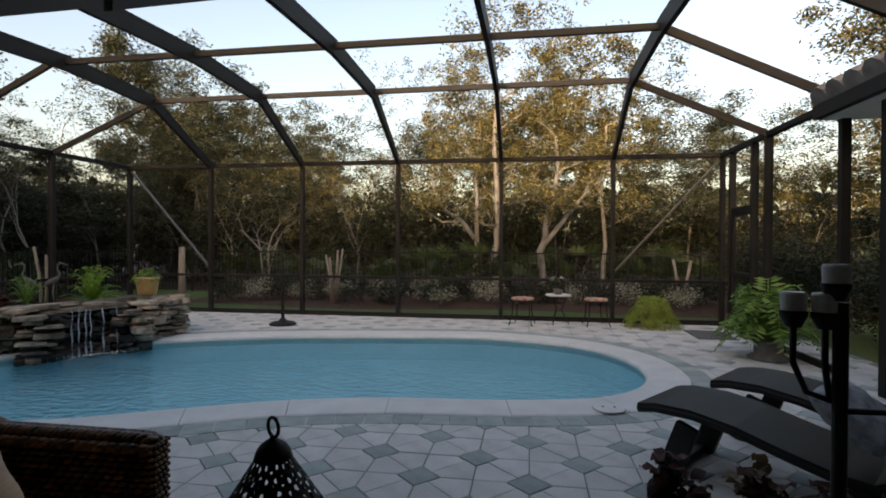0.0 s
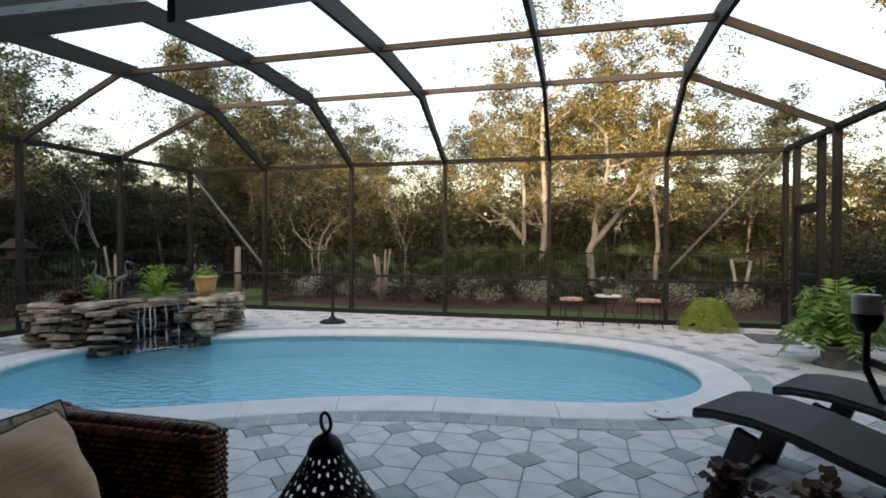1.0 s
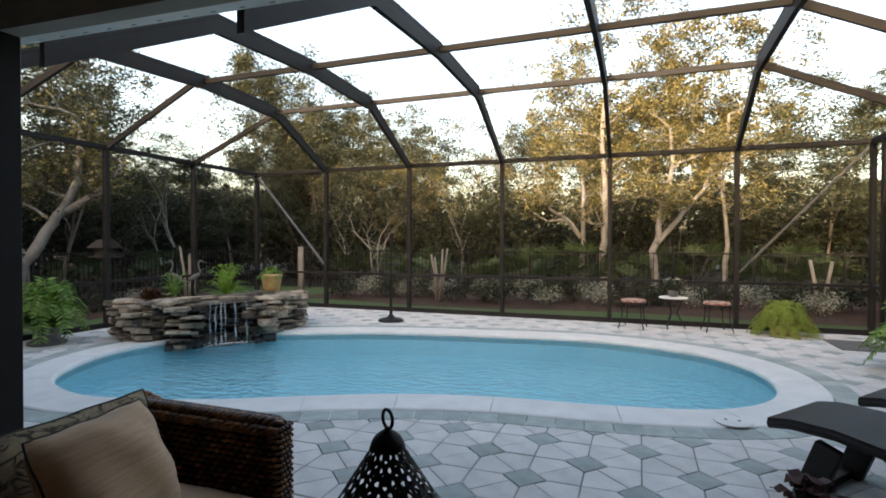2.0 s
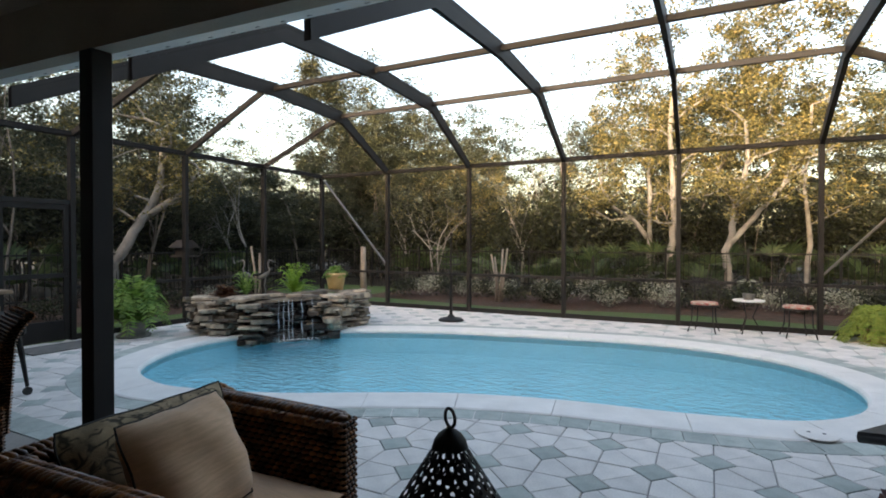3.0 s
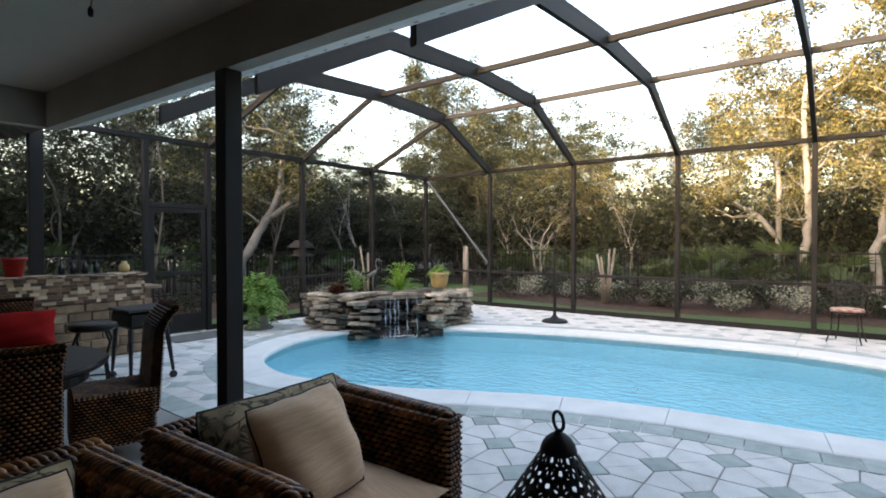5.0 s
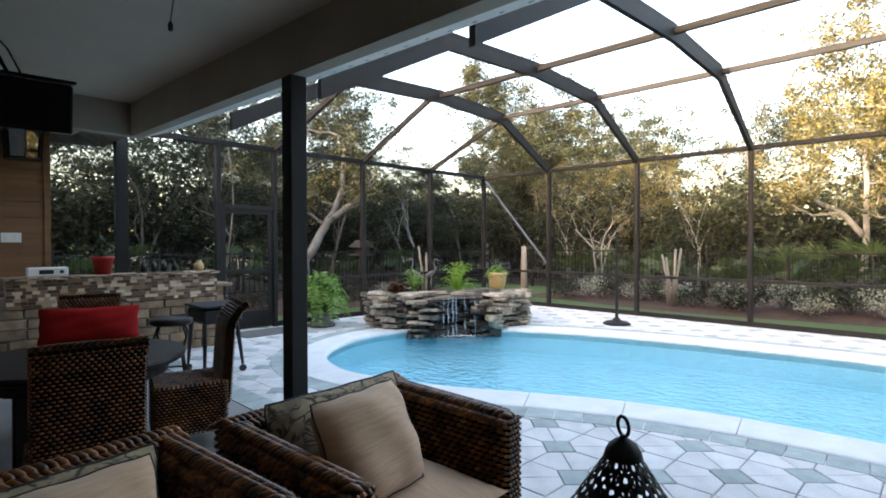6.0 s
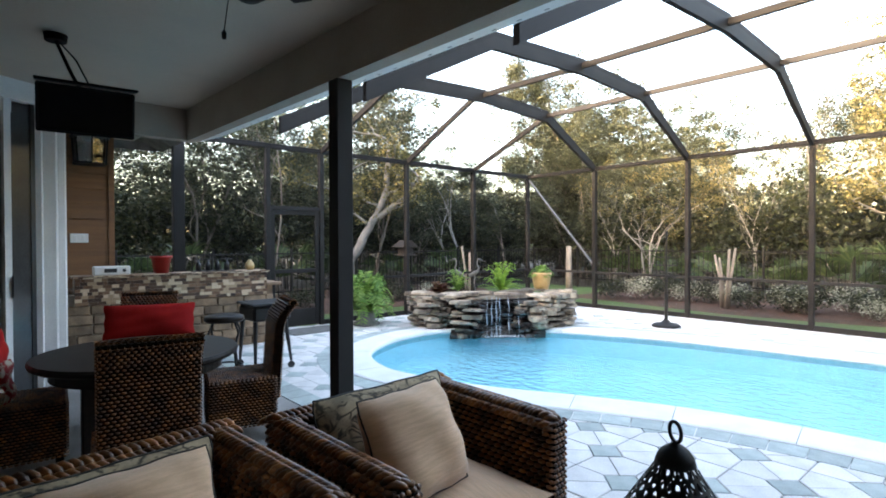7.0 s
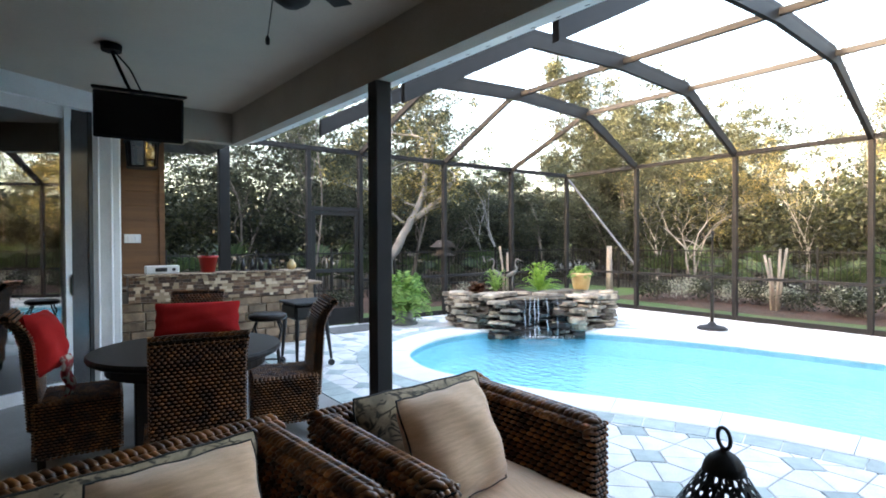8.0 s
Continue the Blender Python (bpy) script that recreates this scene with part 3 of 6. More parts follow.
def screen_door(name, x, y0, y1, label, hinge):
    d = thing(name, label, "door", "screen doors", at=(x, y0, 0))
    w = y1 - y0
    for y in (0.0, w - 0.07):
        part("stile", Geo().box(-0.02, 0.02, y, y + 0.07, 0.02, 2.055, 0.003), BRONZE, d)
    for z0, z1 in ((0.02, 0.32), (0.96, 1.03), (1.98, 2.055)):
        part("rail", Geo().box(-0.018, 0.018, 0.07, w - 0.07, z0, z1, 0.003), BRONZE, d)
    part("screen_panel", Geo().add([(0, 0.07, 0.3), (0, w - 0.07, 0.3), (0, w - 0.07, 2.0), (0, 0.07, 2.0)], [(0, 1, 2, 3)]), SCREEN, d)
    hy = 0.035 if hinge else w - 0.035
    part("handle", Geo().tube([(0.02, hy, 0.98), (0.06, hy, 0.98), (0.06, hy, 1.12), (0.02, hy, 1.12)], 0.008), IRON, d)


screen_door("screen_door", X0, 3.60, 4.50, "dark bronze framed screen door, closed", False)
screen_door("screen_door", X1, 9.02, 9.83, "dark bronze framed screen door in the side wall, closed", True)

# ---- house: ceiling, beam, post, gutter, roof, walls ----
LEAN_Y = 0.047  # the patio edge stands a little askew to the pool


def edge_y(x):
    """The inner face of the patio beam."""
    return 1.87 + LEAN_Y * (x + 3.6)


plan = [(-9.2, -6.0), (5.0, -6.0), (5.0, edge_y(5.0) + 0.05), (-9.2, edge_y(-9.2) + 0.05)]
structure("ceiling", Geo().prism(plan, 3.05, 3.2).add([(*p, 3.05) for p in plan], [(3, 2, 1, 0)]), CEIL, "light painted patio ceiling", "ceiling")
END_X = -6.62
structure("beam_trim", Geo().prism([(END_X, edge_y(END_X)), (5.0, edge_y(5.0)), (5.0, edge_y(5.0) + 0.115), (END_X, edge_y(END_X) + 0.115)], 2.68, 3.4).add([(END_X, edge_y(END_X), 2.68), (END_X, edge_y(END_X) + 0.115, 2.68), (5.0, edge_y(5.0) + 0.115, 2.68), (5.0, edge_y(5.0), 2.68)], [(0, 1, 2, 3)]), STUCCO, "beige stuccoed beam along the patio edge", "beam")
structure("header_trim", Geo().box(END_X - 0.14, END_X - 0.003, 0.12, edge_y(END_X) + 0.11, 2.69, 3.05, 0.006), STUCCO, "beige header across the patio end", "beam")
gut = Geo()
gp = [(0.118, 2.69), (0.415, 2.795), (0.425, 2.88), (0.45, 2.90), (0.45, 2.93), (0.118, 2.93)]
for x in (END_X - 0.1, 4.9):
    gut.v += [(x, edge_y(x) + y, z) for y, z in gp]
gut.f += [(k, (k + 1) % 6, (k + 1) % 6 + 6, k + 6) for k in range(6)] + [tuple(range(6))[::-1], tuple(range(6, 12))]
gutter = structure("gutter_trim", gut, WHITE, "white perforated soffit and gutter along the roof edge", "gutter")
slot = Geo().box(0, 0.03, 0.0, 0.009, 0.0, 0.003).mesh("gutter_slot", IRON)
for k in range(60):
    x = -6.6 + k * 0.19
    ob = new("gutter_slot", slot)
    ob.matrix_world = pose(x, edge_y(x) + 0.33, 2.762, 19.5, 0, 2.7)
    ob.parent = gutter
roof = Geo()
roof.add([(-9.3, 2.05, 2.94), (5.2, 2.73, 2.94), (5.2, -3.6, 5.95), (-9.3, -3.6, 5.95)], [(0, 1, 2, 3)])
roof.add([(-9.3, -3.6, 5.95), (5.2, -3.6, 5.95), (5.2, -10, 2.9), (-9.3, -10, 2.9)], [(0, 1, 2, 3)])
roof.add([(-9.3, 2.05, 2.94), (-9.3, -3.6, 5.95), (-9.3, -10, 2.9)], [(0, 1, 2)])
roof.add([(5.2, 2.73, 2.94), (5.2, -3.6, 5.95), (5.2, -10, 2.9)], [(0, 1, 2)])
structure("roof", roof, ROOFTILE, "grey tiled house roof", "roof")
post = thing("patio_post", "dark bronze square post under the patio beam", "post", at=(-3.44, 1.93, 0))
part("shaft", Geo().box(-0.065, 0.065, -0.065, 0.065, 0.0, 2.68, 0.006), BRONZE, post)
part("base_plate", Geo().box(-0.085, 0.085, -0.085, 0.085, 0.006, 0.02, 0.003), BRONZE, post)
post2 = thing("patio_post", "dark bronze square post at the patio end", "post", at=(-8.66, 2.14, 0))
part("shaft", Geo().box(-0.06, 0.06, -0.08, 0.08, 0.0, 3.095, 0.006), BRONZE, post2)
structure("wall_south", Geo().box(-5.6, 5.0, -2.6, -2.4, 0, 3.06), STUCCO, "beige stucco house wall", "wall")
structure("wall_east", Geo().box(4.8, 5.0, -2.4, 5.8, 0, 3.06), STUCCO, "beige stucco side wall", "wall")

# ---- trees and planting ----
def leaf_cloud(g, c, r, count, size, rnd, flat=0.7, droop=0.0):
    """Many small separate leaves round a twig end."""
    for _ in range(count):
        a, b = rnd.uniform(0, math.tau), rnd.uniform(-1, 1)
        q = math.sqrt(1 - b * b)
        d = r * rnd.random() ** 0.5
        p = Vector((c[0] + d * q * math.cos(a), c[1] + d * q * math.sin(a), c[2] + d * b * flat - droop * d))
        u = Vector((rnd.gauss(0, 1), rnd.gauss(0, 1), rnd.gauss(0, 0.7))).normalized()
        w = u.cross(Vector((rnd.gauss(0, 1), rnd.gauss(0, 1), rnd.gauss(0, 1)))).normalized()
        s = size * rnd.uniform(0.6, 1.3)
        n = len(g.v)
        g.v += [tuple(p - u * s), tuple(p + w * s * 0.42), tuple(p + u * s), tuple(p - w * s * 0.42)]
        g.f.append((n, n + 1, n + 2, n + 3))


def limb(g, a, d, length, r, rnd, depth, tips, crook=0.28):
    pts, rad, p = [Vector(a)], [r], Vector(a)
    n = 5
    for i in range(n):
        d = (d + Vector((rnd.gauss(0, crook), rnd.gauss(0, crook), rnd.gauss(0.04, crook * 0.6)))).normalized()
        p = p + d * length / n
        pts.append(p.copy())
        rad.append(r * (1 - 0.62 * (i + 1) / n))
        if depth > 0 and i >= 1 and rnd.random() < 0.8:
            side = Vector((rnd.gauss(0, 1), rnd.gauss(0, 1), rnd.uniform(-0.1, 0.9))).normalized()
            limb(g, p, (d * 0.6 + side * 0.8).normalized(), length * rnd.uniform(0.45, 0.65), rad[-1] * 0.6, rnd, depth - 1, tips)
        if depth <= 1:
            tips.append(p.copy())
    g.tube(pts, rad, 7 if r > 0.05 else 5)
    tips.append(p.copy())


def tree(name, label, stems, seed, leaves, clumps=170, per=110, low=0.3, clump=0.058, leaf=0.0062, pale=BARK, girth=0.015, crook=0.2):
    """A tree 1 high with a crown about 0.27 in radius; copies are scaled to their size."""
    rnd = random.Random(seed)
    t = thing(name, label, "tree", "trees round the garden")
    wood, crown, tips = Geo(), Geo(), []
    for k in range(stems):
        a = k * math.tau / stems + rnd.uniform(-0.5, 0.5)
        lean = rnd.uniform(0.12, 0.34) if stems > 1 else 0.1
        d = Vector((math.cos(a) * lean, math.sin(a) * lean, 1)).normalized()
        base = Vector((math.cos(a) * 0.012, math.sin(a) * 0.012, -0.01)) * (1 if stems > 1 else 0)
        limb(wood, base, d, 0.72, girth / stems ** 0.4, rnd, 3, tips, crook)
    wide = sorted(math.hypot(p.x, p.y) for p in tips)[int(len(tips) * 0.9)]
    high = max(p.z for p in tips)
    wood.v = [(x * 0.24 / wide, y * 0.24 / wide, z * 0.95 / high) for x, y, z in wood.v]
    tips = [Vector((p.x * 0.24 / wide, p.y * 0.24 / wide, p.z * 0.95 / high)) for p in tips]
    spots_ = [p for p in tips if p.z > low]
    rnd.shuffle(spots_)
    spots_ = spots_[:clumps // 2]
    ph = [rnd.uniform(0, math.tau) for _ in range(4)]
    while len(spots_) < clumps:
        u, a = rnd.random(), rnd.uniform(0, math.tau)
        lobe = 0.72 + 0.28 * math.sin(3 * a + ph[0] + 5 * u) + 0.18 * math.sin(5 * a + ph[1] - 7 * u)
        r = 0.27 * math.sin(math.pi * (0.18 + 0.62 * u)) ** 0.7 * max(0.3, lobe) * rnd.uniform(0.45, 1.0) ** 0.5
        spots_.append(Vector((r * math.cos(a), r * math.sin(a), low + (0.95 - low) * u)))
    for p in spots_:
        leaf_cloud(crown, p, clump * rnd.uniform(0.5, 1.25), int(per * rnd.uniform(0.6, 1.2)), leaf, rnd, 0.75)
    part("trunk", wood, pale, t, "pale crooked trunk and limbs", True)
    part("crown", crown, leaves, t)
    return t


def shrub(name, label, category, r, h, seed, leaves, count, leaf, group=""):
    rnd = random.Random(seed)
    t = thing(name, label, category, group)
    stem, g = Geo(), Geo()
    for k in range(7):
        a = k * math.tau / 7
        tip = (math.cos(a) * r * 0.6, math.sin(a) * r * 0.6, h * rnd.uniform(0.5, 0.9))
        stem.tube([(0, 0, -0.05), (tip[0] * 0.4, tip[1] * 0.4, tip[2] * 0.5), tip], (0.02, 0.012, 0.006), 5)
        leaf_cloud(g, tip, r * 0.55, count // 8, leaf, rnd, h / r * 0.8)
    leaf_cloud(g, (0, 0, h * 0.55), r * 0.8, count // 8, leaf, rnd, h / r * 0.7)
    part("stems", stem, BARK, t)
    part("foliage", g, leaves, t)
    return t


def palmetto(seed):
    rnd = random.Random(seed)
    t = thing("palmetto", "green saw palmetto with fan leaves among the trees", "palm", "palmettos")
    st, g = Geo(), Geo()
    for k in range(11):
        a, el = rnd.uniform(0, math.tau), rnd.uniform(0.35, 1.25)
        d = Vector((math.cos(a) * math.cos(el), math.sin(a) * math.cos(el), math.sin(el)))
        tip = d * rnd.uniform(0.7, 1.2)
        st.tube([(0, 0, 0), tip * 0.5, tip], (0.015, 0.012, 0.008), 5)
        side = d.cross(Vector((0, 0, 1))).normalized()
        for j in range(13):
            b = (j - 6) / 6 * 1.25
            e = (d * math.cos(b) + side * math.sin(b)).normalized() * rnd.uniform(0.5, 0.65)
            n = len(g.v)
            w = e.cross(d.cross(side)).normalized() * 0.03
            g.v += [tuple(tip), tuple(tip + e * 0.5 + w), tuple(tip + e + Vector((0, 0, -0.12))), tuple(tip + e * 0.5 - w)]
            g.f.append((n, n + 1, n + 2, n + 3))
    part("stems", st, BARK, t)
    part("fronds", g, PALM, t)
    return t


def spot(x, y, turn=0.0, s=1.0, z=-0.05):
    return pose(x, y, z, 0, 0, turn) @ Matrix.Scale(s, 4)


def grown(x, y, h, r, turn=0.0):
    """The pose and size of a tree h high with a crown of radius r."""
    return pose(x, y, -0.05, 0, 0, turn) @ Matrix.Diagonal((r / 0.2, r / 0.2, h, 1))


OAK = [tree("oak_tree", "dark olive green live oak with pale crooked limbs", 2, 11, OAK_DK),
       tree("oak_tree", "dark olive green live oak with several pale stems", 3, 12, OAK_DK),
       tree("oak_tree", "tall dark olive green oak behind the enclosure", 1, 13, OAK_DK, low=0.2)]
AIRY = tree("oak_tree", "slender oak with thin open foliage", 2, 14, OAK_DK, clumps=60, per=45, low=0.3, clump=0.05)
GOLD = [tree("sunlit_oak_tree", "oak with leaves coloured yellow-green as in low sun", 2, 21, OAK_SUN, clumps=135, low=0.36, girth=0.009),
        tree("sunlit_oak_tree", "oak with leaves coloured yellow-green as in low sun", 3, 22, OAK_SUN, clumps=135, low=0.34, girth=0.009)]
TALL = tree("sunlit_oak_tree", "tall oak with a high crown in sunlit leaf colours", 1, 24, OAK_SUN, low=0.6)
BARE = tree("bare_branch_tree", "small tree with bare pale crooked stems", 3, 31, OAK_DK, clumps=20, per=30, low=0.6, pale=PALEBARK, girth=0.022, crook=0.3)
LEAN = tree("slender_tree", "slender leaning tree with a pale grey trunk", 2, 33, OAK_SUN, clumps=46, per=60, low=0.45, pale=PALEBARK, girth=0.021, crook=0.34)


def crooked_tree(label, x, y, heading, trunks, seed):
    """A pale tree: each trunk is a start radius and a line of (sideways, up) places, with twigs from its upper part."""
    rnd = random.Random(seed)
    t = thing("crooked_tree", label, "tree", "pale crooked trees", at=(x, y, -0.05), turn=heading)
    wood, crown, tips = Geo(), Geo(), []
    for r, line in trunks:
        pts = []
        for (a, b), (c, d) in zip(line, line[1:]):
            for k in range(3):
                s = k / 3
                pts.append(Vector((a + (c - a) * s + rnd.uniform(-0.03, 0.03), rnd.uniform(-0.05, 0.05), b + (d - b) * s)))
        pts.append(Vector((line[-1][0], 0, line[-1][1])))
        n = len(pts) - 1
        wood.tube(pts, [r * (1 - 0.6 * i / n) for i in range(n + 1)], 9)
        for i in range(n // 2, n + 1):
            side = Vector((rnd.choice((-1, 1)) * rnd.uniform(0.5, 1), rnd.uniform(-0.7, 0.7), rnd.uniform(0.0, 0.8))).normalized()
            limb(wood, pts[i], side, rnd.uniform(0.7, 1.5), r * 0.3, rnd, 1, tips, 0.3)
    for p in tips[::2]:
        leaf_cloud(crown, p, 0.3, 26, 0.055, rnd)
    part("trunk", wood, PALEBARK, t, "pale grey crooked trunk", True)
    part("crown", crown, OAK_SUN, t, "sparse leaves in the sunlit yellow-green tone")


crooked_tree("thick pale grey crooked tree behind the fence", -1.0, 16.6, 0, [(0.135, [(0.08, 0), (0.0, 0.7), (-0.08, 1.0), (0.0, 1.6), (0.05, 2.4), (0.0, 3.6), (-0.1, 5.0), (0.05, 6.4)])], 1)
crooked_tree("pale forked tree with twisting stems", 0.4, 16.2, 0, [(0.12, [(0, 0), (0.02, 0.65), (-0.06, 1.3), (0.12, 1.8), (0.15, 2.4), (0.35, 3.0), (0.45, 3.8), (0.4, 4.8)]), (0.085, [(0.06, 1.55), (0.5, 2.05), (0.9, 2.6), (1.3, 3.1), (1.5, 3.9)])], 2)
crooked_tree("pale tree with a long bare bough", -1.77, 17.0, 0, [(0.09, [(0, 0), (0.14, 1.8), (0.06, 3.6), (0.2, 5.2)]), (0.08, [(0.06, 1.7), (-0.4, 2.3), (-0.9, 2.6), (-1.2, 3.1), (-1.4, 3.7)]), (0.05, [(-0.4, 2.3), (-1.0, 2.25), (-1.6, 2.6)])], 3)
crooked_tree("brownish slender tree behind the fence", 2.27, 16.8, 0, [(0.08, [(0, 0), (0.06, 1.5), (-0.05, 3.0), (0.08, 5.2)])], 4)
crooked_tree("pale grey forked tree leaning beside the screen door", -12.6, 7.5, 45, [(0.15, [(-0.15, 0), (0.0, 1.05), (0.42, 1.8), (0.73, 2.3), (1.0, 3.0), (1.1, 4.2)]), (0.09, [(0.6, 2.1), (1.45, 2.75), (1.9, 3.3)]), (0.08, [(0.05, 1.1), (-0.3, 1.9), (-0.5, 3.0), (-0.4, 4.0)])], 5)

HEDGE = [shrub("understory_bush", "leafy understory bush coloured dark for the shade beneath the oaks", "bush", 1.5, 2.6, 41 + k, UNDER, 4200, 0.075, "understory bushes") for k in range(2)]
PALMETTO = palmetto(51)
WHITEB = shrub("silver_shrub", "low shrub with pale silvery flower heads in the mulch bed", "shrub", 0.45, 0.55, 61, SILVER, 900, 0.03, "silver shrubs")
GREENB = shrub("low_shrub", "low dark green shrub in the mulch bed", "shrub", 0.55, 0.6, 62, UNDER, 900, 0.045, "low shrubs")


def stand(kinds, spots):
    """Put copies of trees at their places."""
    for k, (x, y, h, r) in enumerate(spots):
        copy_thing(kinds[k % len(kinds)], grown(x, y, h * 1.08, r, k * 77.0))


stand(OAK, [(-9.6, 20.6, 7.0, 1.7), (-7.9, 21.5, 5.4, 2.0), (4.9, 17.6, 5.9, 1.7), (7.2, 20.5, 5.0, 2.2), (-17, 13.4, 4.2, 2.1), (-17.2, 16.6, 4.0, 2.2)])
stand(OAK, [(-16, 4.4, 7.0, 2.1), (-16.2, 1.8, 7.0, 2.0), (-17, -0.8, 7.0, 2.2), (-20.5, 5, 6.0, 2.4), (-21, 9, 6.0, 2.4), (-14.2, 15.6, 4.3, 1.9)])
stand(OAK, [(-22.5, 20, 5.0, 2.6), (-12.6, 24, 6.5, 2.4), (-3.0, 24.5, 7.0, 2.6), (2.0, 24, 7.0, 2.6), (-18, 24, 7.5, 2.6), (-24, 13, 6, 2.6)])
stand(OAK, [(-15.9, 21.5, 8.6, 2.4), (-10.4, 22.5, 7.6, 2.2), (-6.6, 23, 6.6, 2.2), (-0.2, 23, 8.0, 2.4), (5.4, 22, 7.2, 2.2), (-18.8, 12.0, 5.0, 2.2), (-19, 15.2, 4.4, 2.3), (-15.6, 11.6, 4.6, 1.7), (-12.2, 18.2, 5.2, 1.8)])
stand(OAK, [(-13.6, 8.9, 7.0, 1.7), (-14.4, 19.6, 8.6, 2.2), (-15.4, 20.6, 8.0, 2.4), (-13.0, 18.8, 6.8, 1.9), (-16.6, 10.4, 8.2, 1.9), (-14.9, 6.4, 7.6, 1.7)])
stand([AIRY], [(-4.9, 19.2, 8.1, 1.3), (-16.4, 10.0, 7.0, 1.8), (-19.2, 20, 9.1, 2.6), (-13.6, 5.6, 6.5, 1.4), (9.2, 20, 6.2, 1.6)])
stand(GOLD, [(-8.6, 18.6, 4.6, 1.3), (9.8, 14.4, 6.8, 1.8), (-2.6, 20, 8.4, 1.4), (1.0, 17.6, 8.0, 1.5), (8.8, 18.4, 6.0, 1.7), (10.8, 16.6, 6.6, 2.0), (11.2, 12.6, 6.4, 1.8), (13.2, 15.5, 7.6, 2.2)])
stand([LEAN], [(-5.9, 17.6, 4.6, 0.9), (-13.6, 12.2, 5.6, 1.2)])
rr = random.Random(8)
for k in range(34):
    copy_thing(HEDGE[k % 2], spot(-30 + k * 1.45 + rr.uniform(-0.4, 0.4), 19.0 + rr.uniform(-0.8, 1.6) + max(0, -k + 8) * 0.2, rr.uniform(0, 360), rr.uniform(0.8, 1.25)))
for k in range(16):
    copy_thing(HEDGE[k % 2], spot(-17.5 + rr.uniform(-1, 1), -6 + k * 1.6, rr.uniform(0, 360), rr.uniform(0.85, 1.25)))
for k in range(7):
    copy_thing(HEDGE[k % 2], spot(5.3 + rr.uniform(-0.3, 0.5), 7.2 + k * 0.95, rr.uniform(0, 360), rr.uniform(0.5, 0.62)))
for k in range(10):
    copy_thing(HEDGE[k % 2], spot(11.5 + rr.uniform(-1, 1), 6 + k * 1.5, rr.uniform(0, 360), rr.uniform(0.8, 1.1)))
for k in range(22):
    copy_thing(PALMETTO, spot(-10 + k * 0.95 + rr.uniform(-0.4, 0.4), 16.6 + rr.uniform(-0.7, 1.0), rr.uniform(0, 360), rr.uniform(0.7, 1.15)))
for k in range(9):
    copy_thing(PALMETTO, spot(-14.2 + rr.uniform(-0.8, 0.8), 2 + k * 1.4, rr.uniform(0, 360), rr.uniform(0.7, 1.1)))
for k in range(22):
    copy_thing(WHITEB if rr.random() < 0.62 else GREENB, spot(-7.6 + k * 0.55 + rr.uniform(-0.15, 0.15), 12.9 + rr.uniform(-0.35, 0.6), rr.uniform(0, 360), rr.uniform(0.7, 1.15)))
for k in range(7):
    copy_thing(WHITEB if k % 2 else GREENB, spot(-10.9 + rr.uniform(-0.3, 0.3), 3 + k * 1.2, rr.uniform(0, 360), rr.uniform(0.7, 1.1)))

# the first of each kind takes a place of its own
for ob, m in zip((*OAK, AIRY, *GOLD, TALL, BARE, LEAN, *HEDGE, PALMETTO, WHITEB, GREENB),
                 (grown(-11.6, 20.2, 7.0, 1.8), grown(-16.2, 7.2, 6.7, 1.7), grown(-14.0, 20, 10.0, 2.5), grown(-6.1, 20, 7.7, 1.3), grown(-0.7, 18.6, 10.6, 2.3), grown(2.9, 19.2, 9.2, 2.2), grown(8.6, 13.6, 10.6, 2.1), grown(-8.5, 16.2, 4.4, 1.3), grown(-10.4, 17.2, 5.0, 1.0), spot(-11, 18, 0), spot(-6, 18.6, 50), spot(-3.2, 15.6, 0), spot(-3.5, 12.7, 0), spot(-2.2, 12.9, 0))):
    ob.matrix_world = m

# far woods close the view, in the same shade-darkened leaf colours
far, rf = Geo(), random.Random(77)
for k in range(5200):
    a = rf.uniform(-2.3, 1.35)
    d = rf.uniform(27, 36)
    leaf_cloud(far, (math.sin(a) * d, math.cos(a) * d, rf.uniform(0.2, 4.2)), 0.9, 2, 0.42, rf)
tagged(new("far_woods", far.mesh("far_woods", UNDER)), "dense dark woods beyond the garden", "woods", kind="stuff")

# black metal garden fence behind the mulch bed
fence = thing("garden_fence", "black metal picket fence before the woods", "fence")
for z in (0.25, 1.2):
    part("rail", Geo().box(-12.5, 13, 15.18, 15.21, z, z + 0.035), IRON, fence)
    part("rail", Geo().box(-12.53, -12.5, -2, 15.2, z, z + 0.035), IRON, fence)
for k in range(14):
    x = -12.5 + k * 1.9
    part("fence_post", Geo().box(x, x + 0.05, 15.17, 15.22, -0.1, 1.35, 0.004), IRON, fence)
for k in range(8):
    y = 0 + k * 1.9
    part("fence_post", Geo().box(-12.54, -12.49, y, y + 0.05, -0.1, 1.35, 0.004), IRON, fence)
pick = Geo()
for k in range(200):
    x = -12.4 + k * 0.125
    pick.box(x, x + 0.014, 15.188, 15.202, 0.0, 1.28)
for k in range(130):
    y = -1.0 + k * 0.125
    pick.box(-12.522, -12.508, y, y + 0.014, 0.0, 1.28)
tagged(part("pickets", pick, IRON, fence), kind="stuff")


